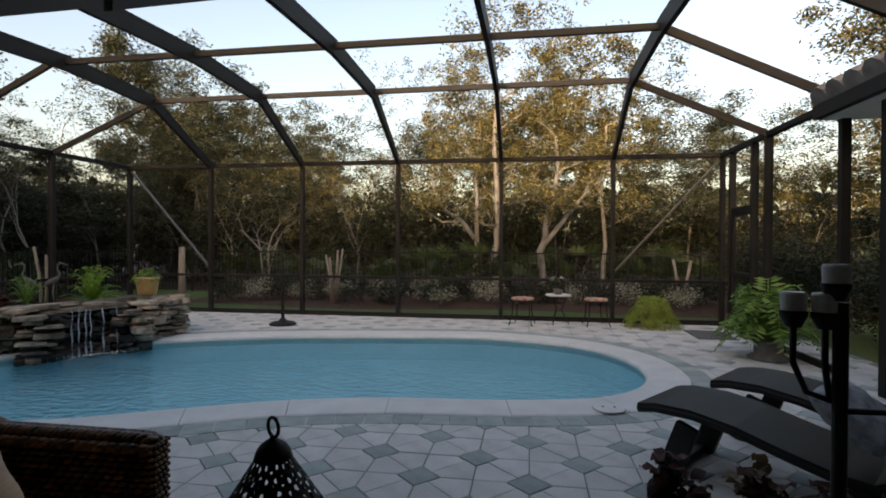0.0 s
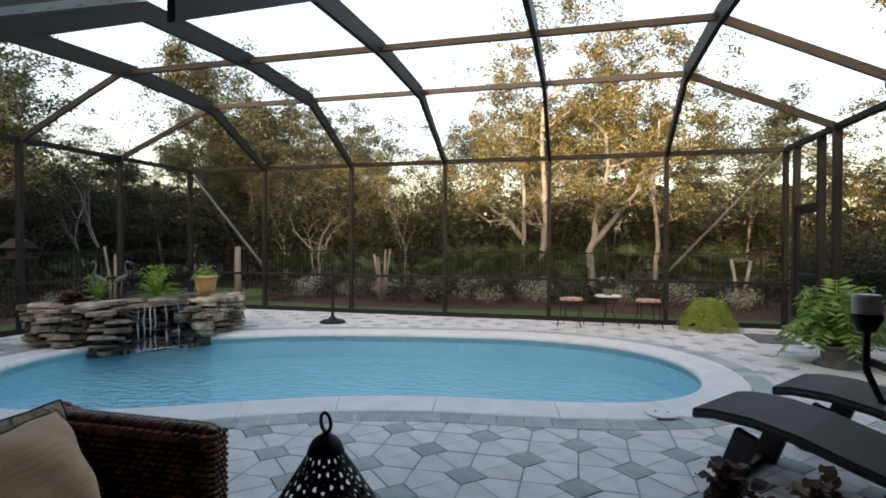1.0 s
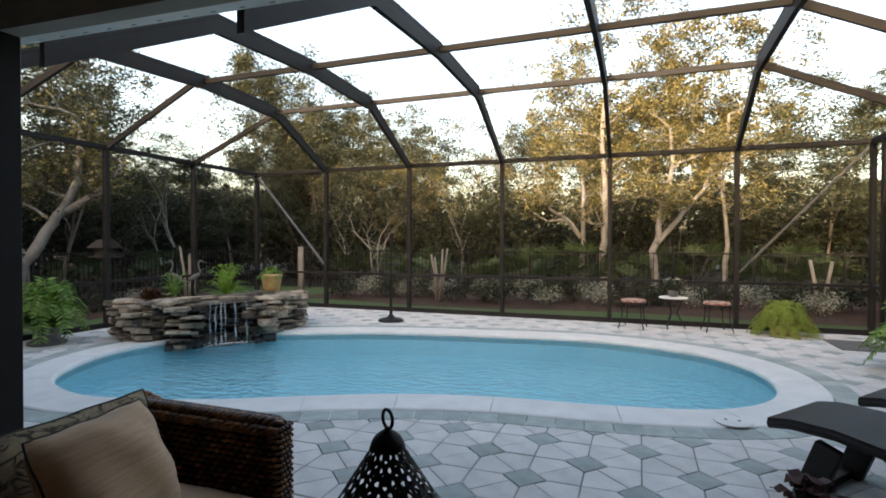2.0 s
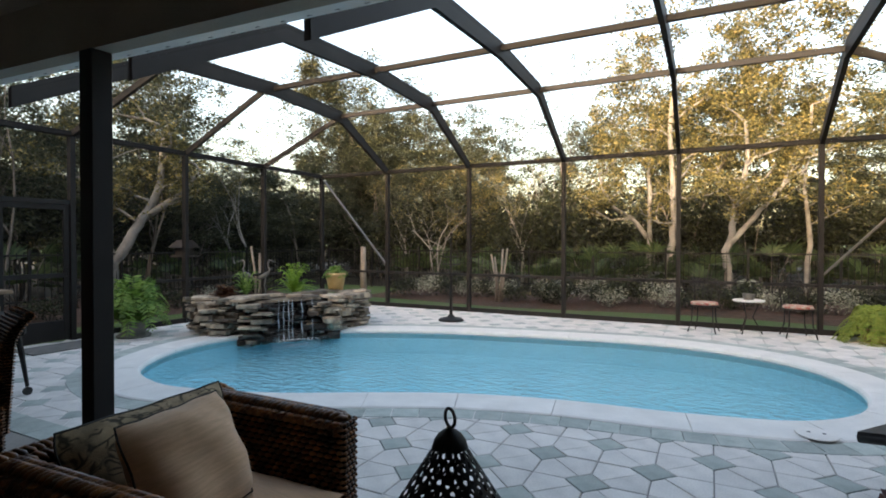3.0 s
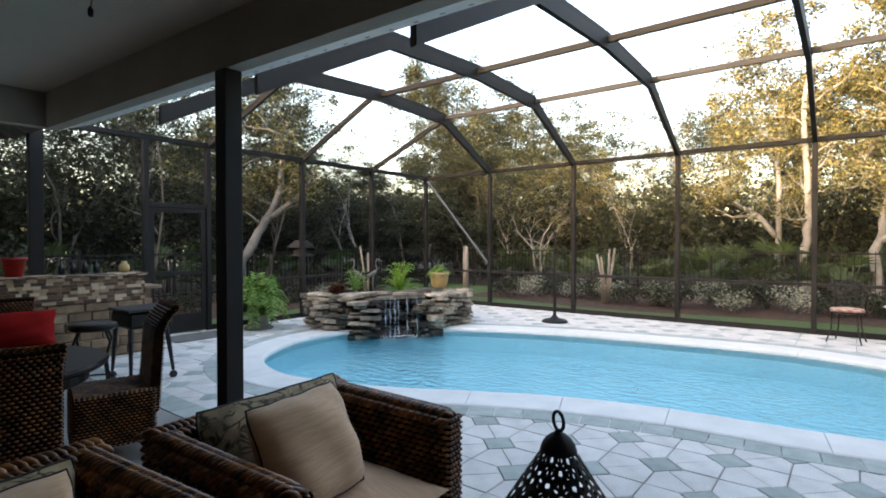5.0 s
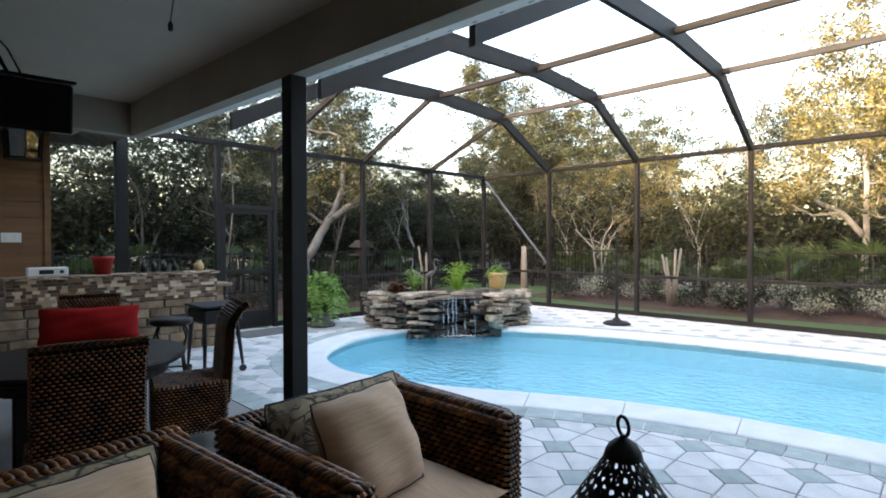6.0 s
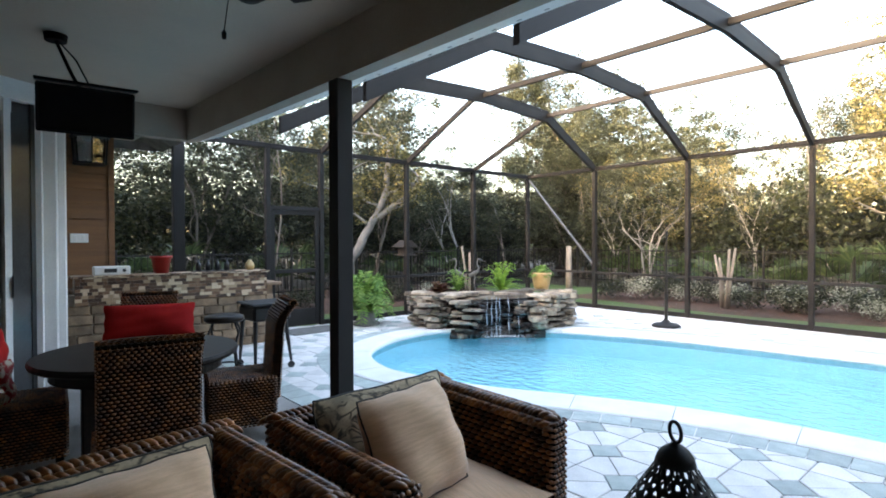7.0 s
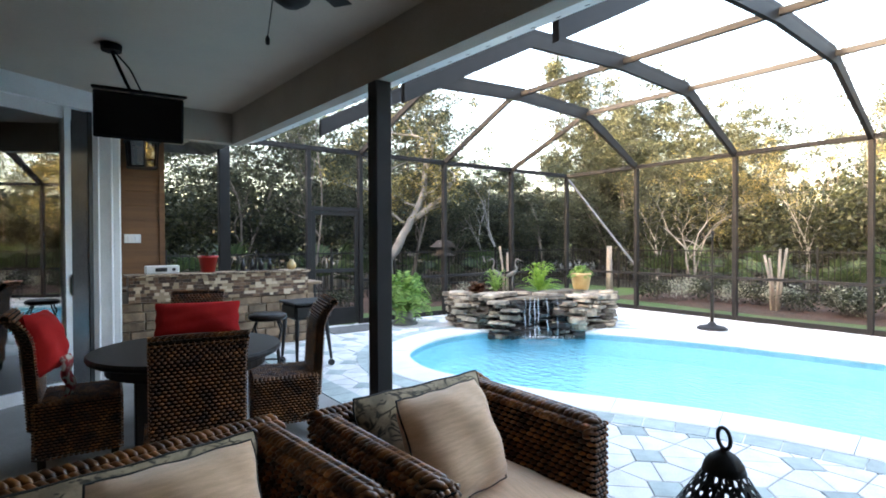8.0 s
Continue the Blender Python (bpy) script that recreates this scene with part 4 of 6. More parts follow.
def cut_stems(x, y, n, h, seed, thick=1.0):
    r = random.Random(seed)
    t = thing("cut_trunk", "cluster of bare sawn-off pale stems in the bed", "stump", "cut trunks", at=(x, y, -0.05))
    for k in range(n):
        a = k * math.tau / n + r.random()
        lean = 0.22 if n > 1 else 0.03
        top = Vector((math.cos(a) * lean, math.sin(a) * 0.12, h * r.uniform(0.75, 1.0)))
        part("stem", Geo().tube([(math.cos(a) * 0.06, math.sin(a) * 0.06, 0), top * 0.5 + Vector((0.01, 0.02, 0)), top], (0.05 * thick, 0.04 * thick, 0.034 * thick), 9), STUMPWOOD, t, "", True)


cut_stems(-4.8, 12.5, 4, 1.45, 1, 0.75)
cut_stems(-9.6, 9.1, 4, 1.55, 2, 0.75)
cut_stems(-9.41, 13.0, 1, 1.6, 3, 2.2)
cut_stems(3.6, 13.2, 2, 1.5, 4)

# ---- house walls at the patio end ----
def wall_run(a, b, z0, z1, t):
    return Geo().bar((a[0], a[1], (z0 + z1) / 2), (b[0], b[1], (z0 + z1) / 2), t, z1 - z0)


P0, P1, P2 = (-5.02, -2.4), (-6.52, 0.13), (-8.38, 0.62)
structure("wall_doors_head", wall_run(P0, P1, 2.86, 3.06, 0.16), WHITE, "white painted head over the sliding doors", "wall")
door = thing("sliding_door", "white framed sliding glass door with blinds behind it", "door", "sliding doors")
run = Vector((P1[0] - P0[0], P1[1] - P0[1], 0))
dl = run.length
run.normalize()
base = Vector((P0[0], P0[1], 0))
for k in range(2):
    a, b = base + run * (k * dl / 2), base + run * ((k + 1) * dl / 2)
    for e in (a + run * 0.05, b - run * 0.05):
        part("stile", Geo().bar((e.x, e.y, 0.02), (e.x, e.y, 2.86), 0.09, 0.06, (run.x, run.y, 0)), WHITE, door)
    for z in (0.06, 2.80):
        part("rail", Geo().bar((a.x, a.y, z), (b.x, b.y, z), 0.05, 0.12), WHITE, door)
    part("pane", Geo().bar((a.x, a.y, 1.43), (b.x, b.y, 1.43), 0.012, 2.69), GLASS, door)
    h = b - run * 0.06
    part("handle", Geo().bar((h.x + 0.03, h.y + 0.06, 0.98), (h.x + 0.03, h.y + 0.06, 1.18), 0.015, 0.03, (1, 0, 0)), IRON, door)
blind_dir = Vector((-run.y, run.x, 0)) * 0.12
for k in range(14):
    z = 0.75 + k * 0.095
    a, b = base + blind_dir * 3.0, base + run * dl + blind_dir * 3.0
    part("blind_slat", Geo().bar((a.x, a.y, z), (b.x, b.y, z), 0.05, 0.006, (0.3, 0.6, 1)), STUCCO, door)
room = Geo()
room.bar((-6.0, -3.4, 1.5), (-8.6, -0.9, 1.5), 0.1, 3.1)
structure("wall_room", room, STUCCO, "dim inner wall of the room behind the doors", "wall")
PB = (-6.62, 0.302)
structure("wall_recess", wall_run(PB, P2, 0, 3.06, 0.14), WHITE, "white recess wall beside the sliding doors", "wall")
structure("wall_door_end", wall_run(P1, PB, 2.86, 3.06, 0.15), WHITE, "white painted head over the narrow glass panel", "wall")
panel = thing("side_window", "narrow tinted glass door panel in a white frame", "window")
c0, c1 = Vector((*P1, 0)), Vector((*PB, 0))
part("pane", Geo().bar((c0.x, c0.y, 1.43), (c1.x, c1.y, 1.43), 0.012, 2.84), surf("dark_tinted_glass", (0.05, 0.05, 0.05), 0.08, (0.06, 0.06, 0.06)), panel)
part("jamb", Geo().bar((c1.x, c1.y, 0.01), (c1.x, c1.y, 2.86), 0.03, 0.05, (run.x, run.y, 0)), BLACKPL, panel, "dark jamb")
nd = Vector((P2[0] - PB[0], P2[1] - PB[1], 0))
reach = nd.length
nd.normalize()
nn = Vector((nd.y, -nd.x, 0))
if nn.y < 0:
    nn = -nn
for s in (0.08, 0.55):
    c0 = Vector((*PB, 0)) + nd * s * reach + nn * 0.105
    col = thing("pilaster", "white fluted pilaster strip on the wall", "pilaster", "pilasters")
    part("shaft", Geo().bar((c0.x, c0.y, 0.006), (c0.x, c0.y, 3.05), 0.16, 0.06, (nd.x, nd.y, 0), 0.012), WHITE, col)

siding = structure("wall_siding", Geo().box(-8.6, -8.42, -0.8, 1.2, 0, 3.06), SIDING, "brown stained lap siding end wall", "wall")
for k in range(15):
    z = 0.02 + k * 0.2
    g = Geo()
    g.add([(-8.415, 0.3, z), (-8.395, 0.3, z), (-8.41, 0.3, z + 0.196), (-8.415, 1.2, z), (-8.395, 1.2, z), (-8.41, 1.2, z + 0.196)], [(0, 1, 2), (3, 5, 4), (1, 4, 5, 2), (0, 3, 4, 1)])
    part("plank", g, SIDING, siding)
structure("house_trim", Geo().box(-8.62, -8.38, 1.2, 1.27, 0, 3.06, 0.004), SIDING, "brown corner board", "trim")
# unseen wing, added; its steep roof blocks low sun from the left trees
structure("wall_west", Geo().box(-26, -8.6, -3.0, -0.8, -0.2, 3.06), STUCCO, "unseen beige stucco wing under the added roof", "wall")
wroof = Geo()
wroof.add([(-26, -0.2, 2.93), (-9.3, -0.2, 2.93), (-9.3, -5.2, 7.6), (-26, -5.2, 7.6), (-26, -10, 2.9), (-9.3, -10, 2.9)], [(0, 1, 2, 3), (3, 2, 5, 4)])
structure("roof_west", wroof, ROOFTILE, "unseen grey tiled roof added to shade the left trees", "roof")
plate = thing("wall_switch", "white double wall switch on the brown siding", "switch", at=(-8.39, 0.87, 1.56))
part("plate", Geo().box(-0.004, 0.008, -0.10, 0.10, -0.06, 0.06, 0.004), WHITE, plate)
for y in (-0.045, 0.045):
    part("rocker", Geo().box(0.008, 0.014, y - 0.018, y + 0.018, -0.035, 0.035, 0.003), WHITE, plate)
sconce = thing("wall_lantern", "black metal lantern with glass panes on the siding", "lamp", at=(-8.25, 0.98, 2.72))
part("bracket", Geo().box(-0.15, -0.06, -0.06, 0.06, 0.12, 0.25), IRON, sconce)
part("top", Geo().lathe([(0.0, 0.27), (0.05, 0.26), (0.09, 0.2), (0.24, 0.17), (0.25, 0.15), (0.0, 0.15)], sides=6), IRON, sconce)
part("tray", Geo().lathe([(0.0, -0.2), (0.2, -0.2), (0.21, -0.18), (0.0, -0.18)], sides=6), IRON, sconce)
for k in range(6):
    a = k * math.tau / 6
    part("bar", Geo().bar((0.19 * math.cos(a), 0.19 * math.sin(a), -0.18), (0.21 * math.cos(a), 0.21 * math.sin(a), 0.15), 0.02, 0.02, (1, 0, 0)), IRON, sconce)
part("glass", Geo().lathe([(0.165, -0.175), (0.185, 0.145)], sides=6), GLASS, sconce)

# wing of the house beyond the loungers
structure("wing_wall", Geo().box(3.9, 4.1, 2.0, 5.75, 0, 3.06), STUCCO, "beige stucco wall of the side wing", "wall")
structure("wing_post_trim", Geo().box(3.42, 3.54, 5.68, 5.8, 0, 3.0, 0.006), BRONZE, "dark corner post of the side wing", "trim")
wing = Geo()
wing.add([(3.3, 6.62, 3.06), (3.3, 2.2, 3.06), (7.3, 2.2, 4.9), (7.3, 6.62, 4.9), (3.3, 6.62, 2.98), (7.3, 6.62, 2.98), (3.3, 2.2, 2.98)], [(0, 1, 2, 3), (0, 3, 5, 4), (0, 4, 6, 1)])
structure("roof_wing", wing, ROOFTILE, "grey tiled roof of the side wing", "roof")
structure("wing_soffit_trim", Geo().box(3.3, 5.0, 2.2, 6.62, 2.92, 2.975), WHITE, "pale soffit under the side wing roof", "soffit")
fascia = Geo().box(3.22, 3.295, 2.2, 6.66, 2.93, 3.09, 0.008).box(3.295, 5.0, 6.62, 6.68, 2.93, 3.09, 0.008)
structure("wing_gutter_trim", fascia, BRONZE, "bronze gutter of the side wing", "gutter")
for k in range(9):
    y = 6.55 - k * 0.32
    tl = Geo().tube([(3.24, y, 3.13), (3.95, y, 3.46)], (0.16, 0.15), 10)
    ob = tagged(new("roof_tile", tl.mesh("roof_tile", ROOFTILE)))
    ob.parent = bpy.data.objects["roof_wing"]

# ---- woven things ----
def weave(g, fn, nu, nv, bulge, stagger=True):
    """Small rounded strands in staggered rows over a surface fn(s, t)."""
    for j in range(nv):
        off = 0.5 if (stagger and j % 2) else 0.0
        for i in range(-1 if off else 0, nu):
            s0, s1 = max((i + off) / nu, 0), min((i + 1 + off) / nu, 1)
            if s1 - s0 < 0.2 / nu:
                continue
            t0, t1 = j / nv, (j + 1) / nv
            sc, tc = (s0 + s1) / 2, (t0 + t1) / 2
            p = fn(sc, tc)
            e = 0.01
            a, b = fn(min(sc + e, 1), tc) - fn(max(sc - e, 0), tc), fn(sc, min(tc + e, 1)) - fn(sc, max(tc - e, 0))
            n = a.cross(b).normalized()
            du, dv = (fn(s1, tc) - fn(s0, tc)) / 2, (fn(sc, t1) - fn(sc, t0)) / 2
            k0 = len(g.v)
            for rad, h in ((0.98, -0.25), (0.66, 0.75)):
                for q in range(8):
                    ang = q * math.tau / 8
                    g.v.append(tuple(p + du * math.cos(ang) * rad + dv * math.sin(ang) * rad * 0.74 + n * bulge * h))
            g.v.append(tuple(p + n * bulge))
            for q in range(8):
                r = (q + 1) % 8
                g.f.append((k0 + q, k0 + r, k0 + 8 + r, k0 + 8 + q))
                g.f.append((k0 + 8 + q, k0 + 8 + r, k0 + 16))
    return g


def flat(a, u, v):
    a, u, v = Vector(a), Vector(u), Vector(v)
    return lambda s, t: a + u * s + v * t


def cushion(w, d, h, n=16, puff=1.0, sag=0.0):
    """A soft pillow: pinched corners, full middle."""
    g = Geo()
    for side in (1, -1):
        k0 = len(g.v)
        for j in range(n + 1):
            for i in range(n + 1):
                s, t = i / n * 2 - 1, j / n * 2 - 1
                e = max(0.0, (1 - abs(s) ** 2.6) * (1 - abs(t) ** 2.6)) ** 0.58
                soft = 1 - 0.03 * (abs(s) * abs(t)) ** 4
                pin = soft * (1 - 0.05 * (1 - abs(s) ** 2) * abs(t) ** 3 + 0.012 * math.sin(s * 9 + w * 7) * abs(t) ** 3)
                pin2 = soft * (1 - 0.05 * (1 - abs(t) ** 2) * abs(s) ** 3 + 0.012 * math.sin(t * 8 + d * 5) * abs(s) ** 3)
                wob = (0.022 * math.sin(s * 5 + t * 3) + 0.014 * math.sin(t * 9 - s * 4) + 0.009 * math.sin(s * 15 + 6 * t) * abs(t)) * e
                g.v.append((s * w / 2 * pin2, t * d / 2 * pin, side * h / 2 * e * puff + wob * h * 2 - sag * e))
        for j in range(n):
            for i in range(n):
                a = k0 + j * (n + 1) + i
                q = (a, a + 1, a + n + 2, a + n + 1)
                g.f.append(q if side > 0 else q[::-1])
    return g


def piping(w, d, r):
    """A cord along the seam of a cushion of the same size."""
    pts, n = [], 10
    for side in range(4):
        for k in range(n):
            q = -1 + 2 * k / n
            a, b = ((q, -1), (1, q), (-q, 1), (-1, -q))[side]
            soft = 1 - 0.03 * (abs(a) * abs(b)) ** 4
            px = soft * (1 - 0.05 * (1 - b * b) * abs(a) ** 3 + 0.012 * math.sin(b * 8 + d * 5) * abs(a) ** 3)
            py = soft * (1 - 0.05 * (1 - a * a) * abs(b) ** 3 + 0.012 * math.sin(a * 9 + w * 7) * abs(b) ** 3)
            pts.append((a * w / 2 * px, b * d / 2 * py, 0))
    return Geo().tube(pts + pts[:1], r, 6, False)


def armchair(label, at, turn, width, cushion_z):
    """Facing +x; the arms fall from the back to the front."""
    c = thing("wicker_armchair", label, "armchair", "wicker armchairs", at=at, turn=turn)
    hw = width / 2
    zb, zf, xb, xf, th = ARM
    for sgn in (-1, 1):
        core, weav, rope = Geo(), Geo(), Geo()
        y0, y1 = sgn * hw, sgn * (hw - th)
        core.add([(xb, y0 - sgn * 0.012, 0.04), (xf, y0 - sgn * 0.012, 0.04), (xf, y0 - sgn * 0.012, zf - 0.03), (xb, y0 - sgn * 0.012, zb - 0.03), (xb, y1 + sgn * 0.012, 0.04), (xf, y1 + sgn * 0.012, 0.04), (xf, y1 + sgn * 0.012, zf - 0.03), (xb, y1 + sgn * 0.012, zb - 0.03)],
                 [(0, 1, 2, 3), (4, 7, 6, 5), (0, 4, 5, 1), (1, 5, 6, 2), (2, 6, 7, 3), (3, 7, 4, 0)])
        nu, nv = 20, 24
        for yy, flip in ((y0, sgn), (y1, -sgn)):
            f = (lambda yy: (lambda s, t: Vector((xb + (xf - xb) * s, yy, 0.04 + (zb - 0.05 + (zf - zb) * s) * t))))(yy)
            weave(weav, f if flip < 0 else (lambda f: (lambda s, t: f(1 - s, t)))(f), nu, nv, 0.015)
        weave(weav, (lambda s, t: Vector((xf, y1 + (y0 - y1) * (s if sgn > 0 else 1 - s), 0.04 + (zf - 0.05) * t))), 4, 24, 0.010)
        # top roll of twisted rope
        n = 30
        for k in range(n):
            s = 0.03 + 0.92 * k / (n - 1)
            p = Vector((xb + (xf - xb) * s, (y0 + y1) / 2, zb + (zf - zb) * s - 0.02 - (0.05 * max(0, s - 0.9) * 10 * (s - 0.9) * 10)))
            for q, zz in ((-1.5, -0.026), (-0.5, 0.012), (0.5, 0.012), (1.5, -0.026)):
                o = p + Vector((0.0145 * (abs(q) > 1) + 0.004 * math.sin(k * 2.3 + q), q * th * 0.25, zz))
                rope.tube([o + Vector((d * 0.024, d * 0.03, 0.012 - 0.016 * d * d)) for d in (-1, -0.6, 0, 0.6, 1)], (0.007, 0.014, 0.0175, 0.014, 0.007), 8)
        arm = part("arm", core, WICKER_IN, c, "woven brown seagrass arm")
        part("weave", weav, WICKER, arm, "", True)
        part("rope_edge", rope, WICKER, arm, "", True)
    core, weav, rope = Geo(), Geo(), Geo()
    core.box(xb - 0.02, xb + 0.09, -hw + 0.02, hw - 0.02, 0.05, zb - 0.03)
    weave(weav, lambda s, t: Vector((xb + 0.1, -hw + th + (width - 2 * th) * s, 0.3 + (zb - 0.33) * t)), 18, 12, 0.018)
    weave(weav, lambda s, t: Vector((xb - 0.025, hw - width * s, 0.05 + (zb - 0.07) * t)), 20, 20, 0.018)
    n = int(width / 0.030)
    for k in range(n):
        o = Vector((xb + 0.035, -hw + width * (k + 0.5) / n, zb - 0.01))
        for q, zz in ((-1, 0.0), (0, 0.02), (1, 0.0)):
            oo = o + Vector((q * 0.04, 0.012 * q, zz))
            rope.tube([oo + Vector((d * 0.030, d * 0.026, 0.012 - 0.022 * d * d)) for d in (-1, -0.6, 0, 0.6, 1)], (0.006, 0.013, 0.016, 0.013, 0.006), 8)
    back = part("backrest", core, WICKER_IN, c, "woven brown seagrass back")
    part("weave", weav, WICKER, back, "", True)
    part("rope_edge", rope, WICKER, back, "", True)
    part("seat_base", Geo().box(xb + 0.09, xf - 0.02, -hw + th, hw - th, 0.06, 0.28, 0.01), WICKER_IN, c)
    sw = width - 2 * th - 0.03
    seat = part("seat_cushion", cushion(xf - xb - 0.06, sw, 0.17), LINEN, c, "beige linen seat cushion", True)
    seat.matrix_local = pose((xb + xf) / 2 + 0.06, 0, 0.36)
    bc = part("back_cushion", cushion(sw, 0.46, 0.22), LEAFCLOTH, c, "leaf print back cushion with dark piping", True)
    bc.matrix_local = pose(xb + 0.2, 0, cushion_z, 90, 0, 90) @ pose(0, 0, 0, -14, 0, 0)
    part("piping", piping(sw, 0.46, 0.005), PIPING, bc)
    for k, dy in enumerate((-0.24, 0.24)):
        foot = Geo().box(xf - 0.1, xf - 0.04, dy * width * 1.8 - 0.03, dy * width * 1.8 + 0.03, 0.006, 0.06)
        part("foot", foot, WOOD_DK, c)
    return c


ARM = (0.715, 0.685, -0.44, 0.42, 0.108)
armchair("brown woven seagrass armchair with leaf print and linen cushions", (-1.88, 1.45, 0), 5, 1.05, 0.58)
armchair("brown woven seagrass armchair with leaf print cushion, by the doors", (-1.84, 0.27, 0), 8, 1.06, 0.52)


def throw_pillow(label, at, rx, ry, rz, w, d, h, material, pipe=True, group="throw pillows"):
    p = thing("throw_pillow", label, "pillow", group)
    p.matrix_world = pose(*at, rx, ry, rz)
    part("cover", cushion(w, d, h), material, p, "", True)
    if pipe:
        part("piping", piping(w, d, 0.0042), PIPING, p)
    return p


throw_pillow("beige linen throw pillow leaning in the woven armchair", (-1.76, 1.31, 0.66), 66, 0, 100, 0.50, 0.46, 0.27, LINEN)
throw_pillow("beige linen throw pillow in the armchair by the doors", (-1.75, 0.285, 0.625), 66, 0, 98, 0.50, 0.44, 0.27, LINEN)

# lantern on a small table before the armchairs
table = thing("side_table", "small round dark wooden side table under the lantern", "table", at=(-0.55, 1.07, 0))
part("tabletop", Geo().lathe([(0.0, 0.50), (0.27, 0.50), (0.28, 0.515), (0.27, 0.53), (0.0, 0.53)], sides=32), WOOD_DK, table)
for k in range(3):
    a = k * math.tau / 3
    part("leg", Geo().tube([(0.2 * math.cos(a), 0.2 * math.sin(a), 0.006), (0.1 * math.cos(a), 0.1 * math.sin(a), 0.5)], (0.018, 0.022), 8), WOOD_DK, table)
lan = thing("table_lantern", "black pierced metal cone lantern with a ring handle", "lantern", at=(-0.55, 1.07, 0.53))
wall = Geo()
SD, RW = 24, 11
zs = lambda r: 0.25 + r * 0.0226


def cone_r(z):
    return 0.014 + 0.64 * (0.535 - z)


for r in range(RW):
    for k in range(SD):
        z0, z1 = zs(r), zs(r + 1)
        a0, a1 = (k + 0.5 * (r % 2)) * math.tau / SD, (k + 1 + 0.5 * (r % 2)) * math.tau / SD
        am, zm = (a0 + a1) / 2, (z0 + z1) / 2
        out = []
        for a, z in ((a0, z0), (am, z0), (a1, z0), (a1, zm), (a1, z1), (am, z1), (a0, z1), (a0, zm)):
            out.append((cone_r(z) * math.cos(a), cone_r(z) * math.sin(a), z))
        inn = []
        for q in range(8):
            ang = math.radians(-135 + 45 * q)
            a, z = am + math.cos(ang) * (a1 - a0) * 0.26, zm + math.sin(ang) * (z1 - z0) * 0.43
            inn.append((cone_r(z) * math.cos(a), cone_r(z) * math.sin(a), z))
        wall.add(out + inn, [(q, (q + 1) % 8, (q + 1) % 8 + 8, q + 8) for q in range(8)])
part("pierced_shade", wall.weld(), IRON, lan, "pierced black metal cone")
part("rim", Geo().ring((0, 0, 0.25), 0.198, 0.01, "z"), IRON, lan)
part("body", Geo().lathe([(0.0, 0.0), (0.2, 0.0), (0.21, 0.03), (0.19, 0.06), (0.19, 0.245)]), IRON, lan, "", True)
part("cap", Geo().lathe([(0.042, 0.494), (0.037, 0.510), (0.029, 0.522), (0.018, 0.531), (0.009, 0.536), (0.007, 0.541), (0.0, 0.542)], sides=24), IRON, lan, "", True)
hr = Geo().ring((0, 0, 0.561), 0.021, 0.004, "y", 28, 8)
hr.v = [tuple(pose(0, 0, 0, 0, 0, -32) @ Vector(p)) for p in hr.v]
part("ring_handle", hr, IRON, lan, "", True)
part("candle", Geo().lathe([(0.03, 0.01), (0.03, 0.2), (0.0, 0.2)]), WHITE, lan)

# ---- dining set ----
dt = thing("dining_table", "round dark espresso dining table", "table", at=(-4.15, 0.76, 0))
part("tabletop", Geo().lathe([(0.0, 0.70), (0.60, 0.70), (0.625, 0.715), (0.63, 0.735), (0.62, 0.752), (0.0, 0.755)], sides=48), WOOD_DK, dt)
part("apron", Geo().lathe([(0.5, 0.62), (0.52, 0.62), (0.52, 0.70), (0.5, 0.70)], sides=40), WOOD_DK, dt)
for k in range(4):
    a = k * math.tau / 4 + 0.6
    part("leg", Geo().box(-0.04, 0.04, -0.04, 0.04, 0.006, 0.66, 0.008, pose(0.4 * math.cos(a), 0.4 * math.sin(a), 0)), WOOD_DK, dt)


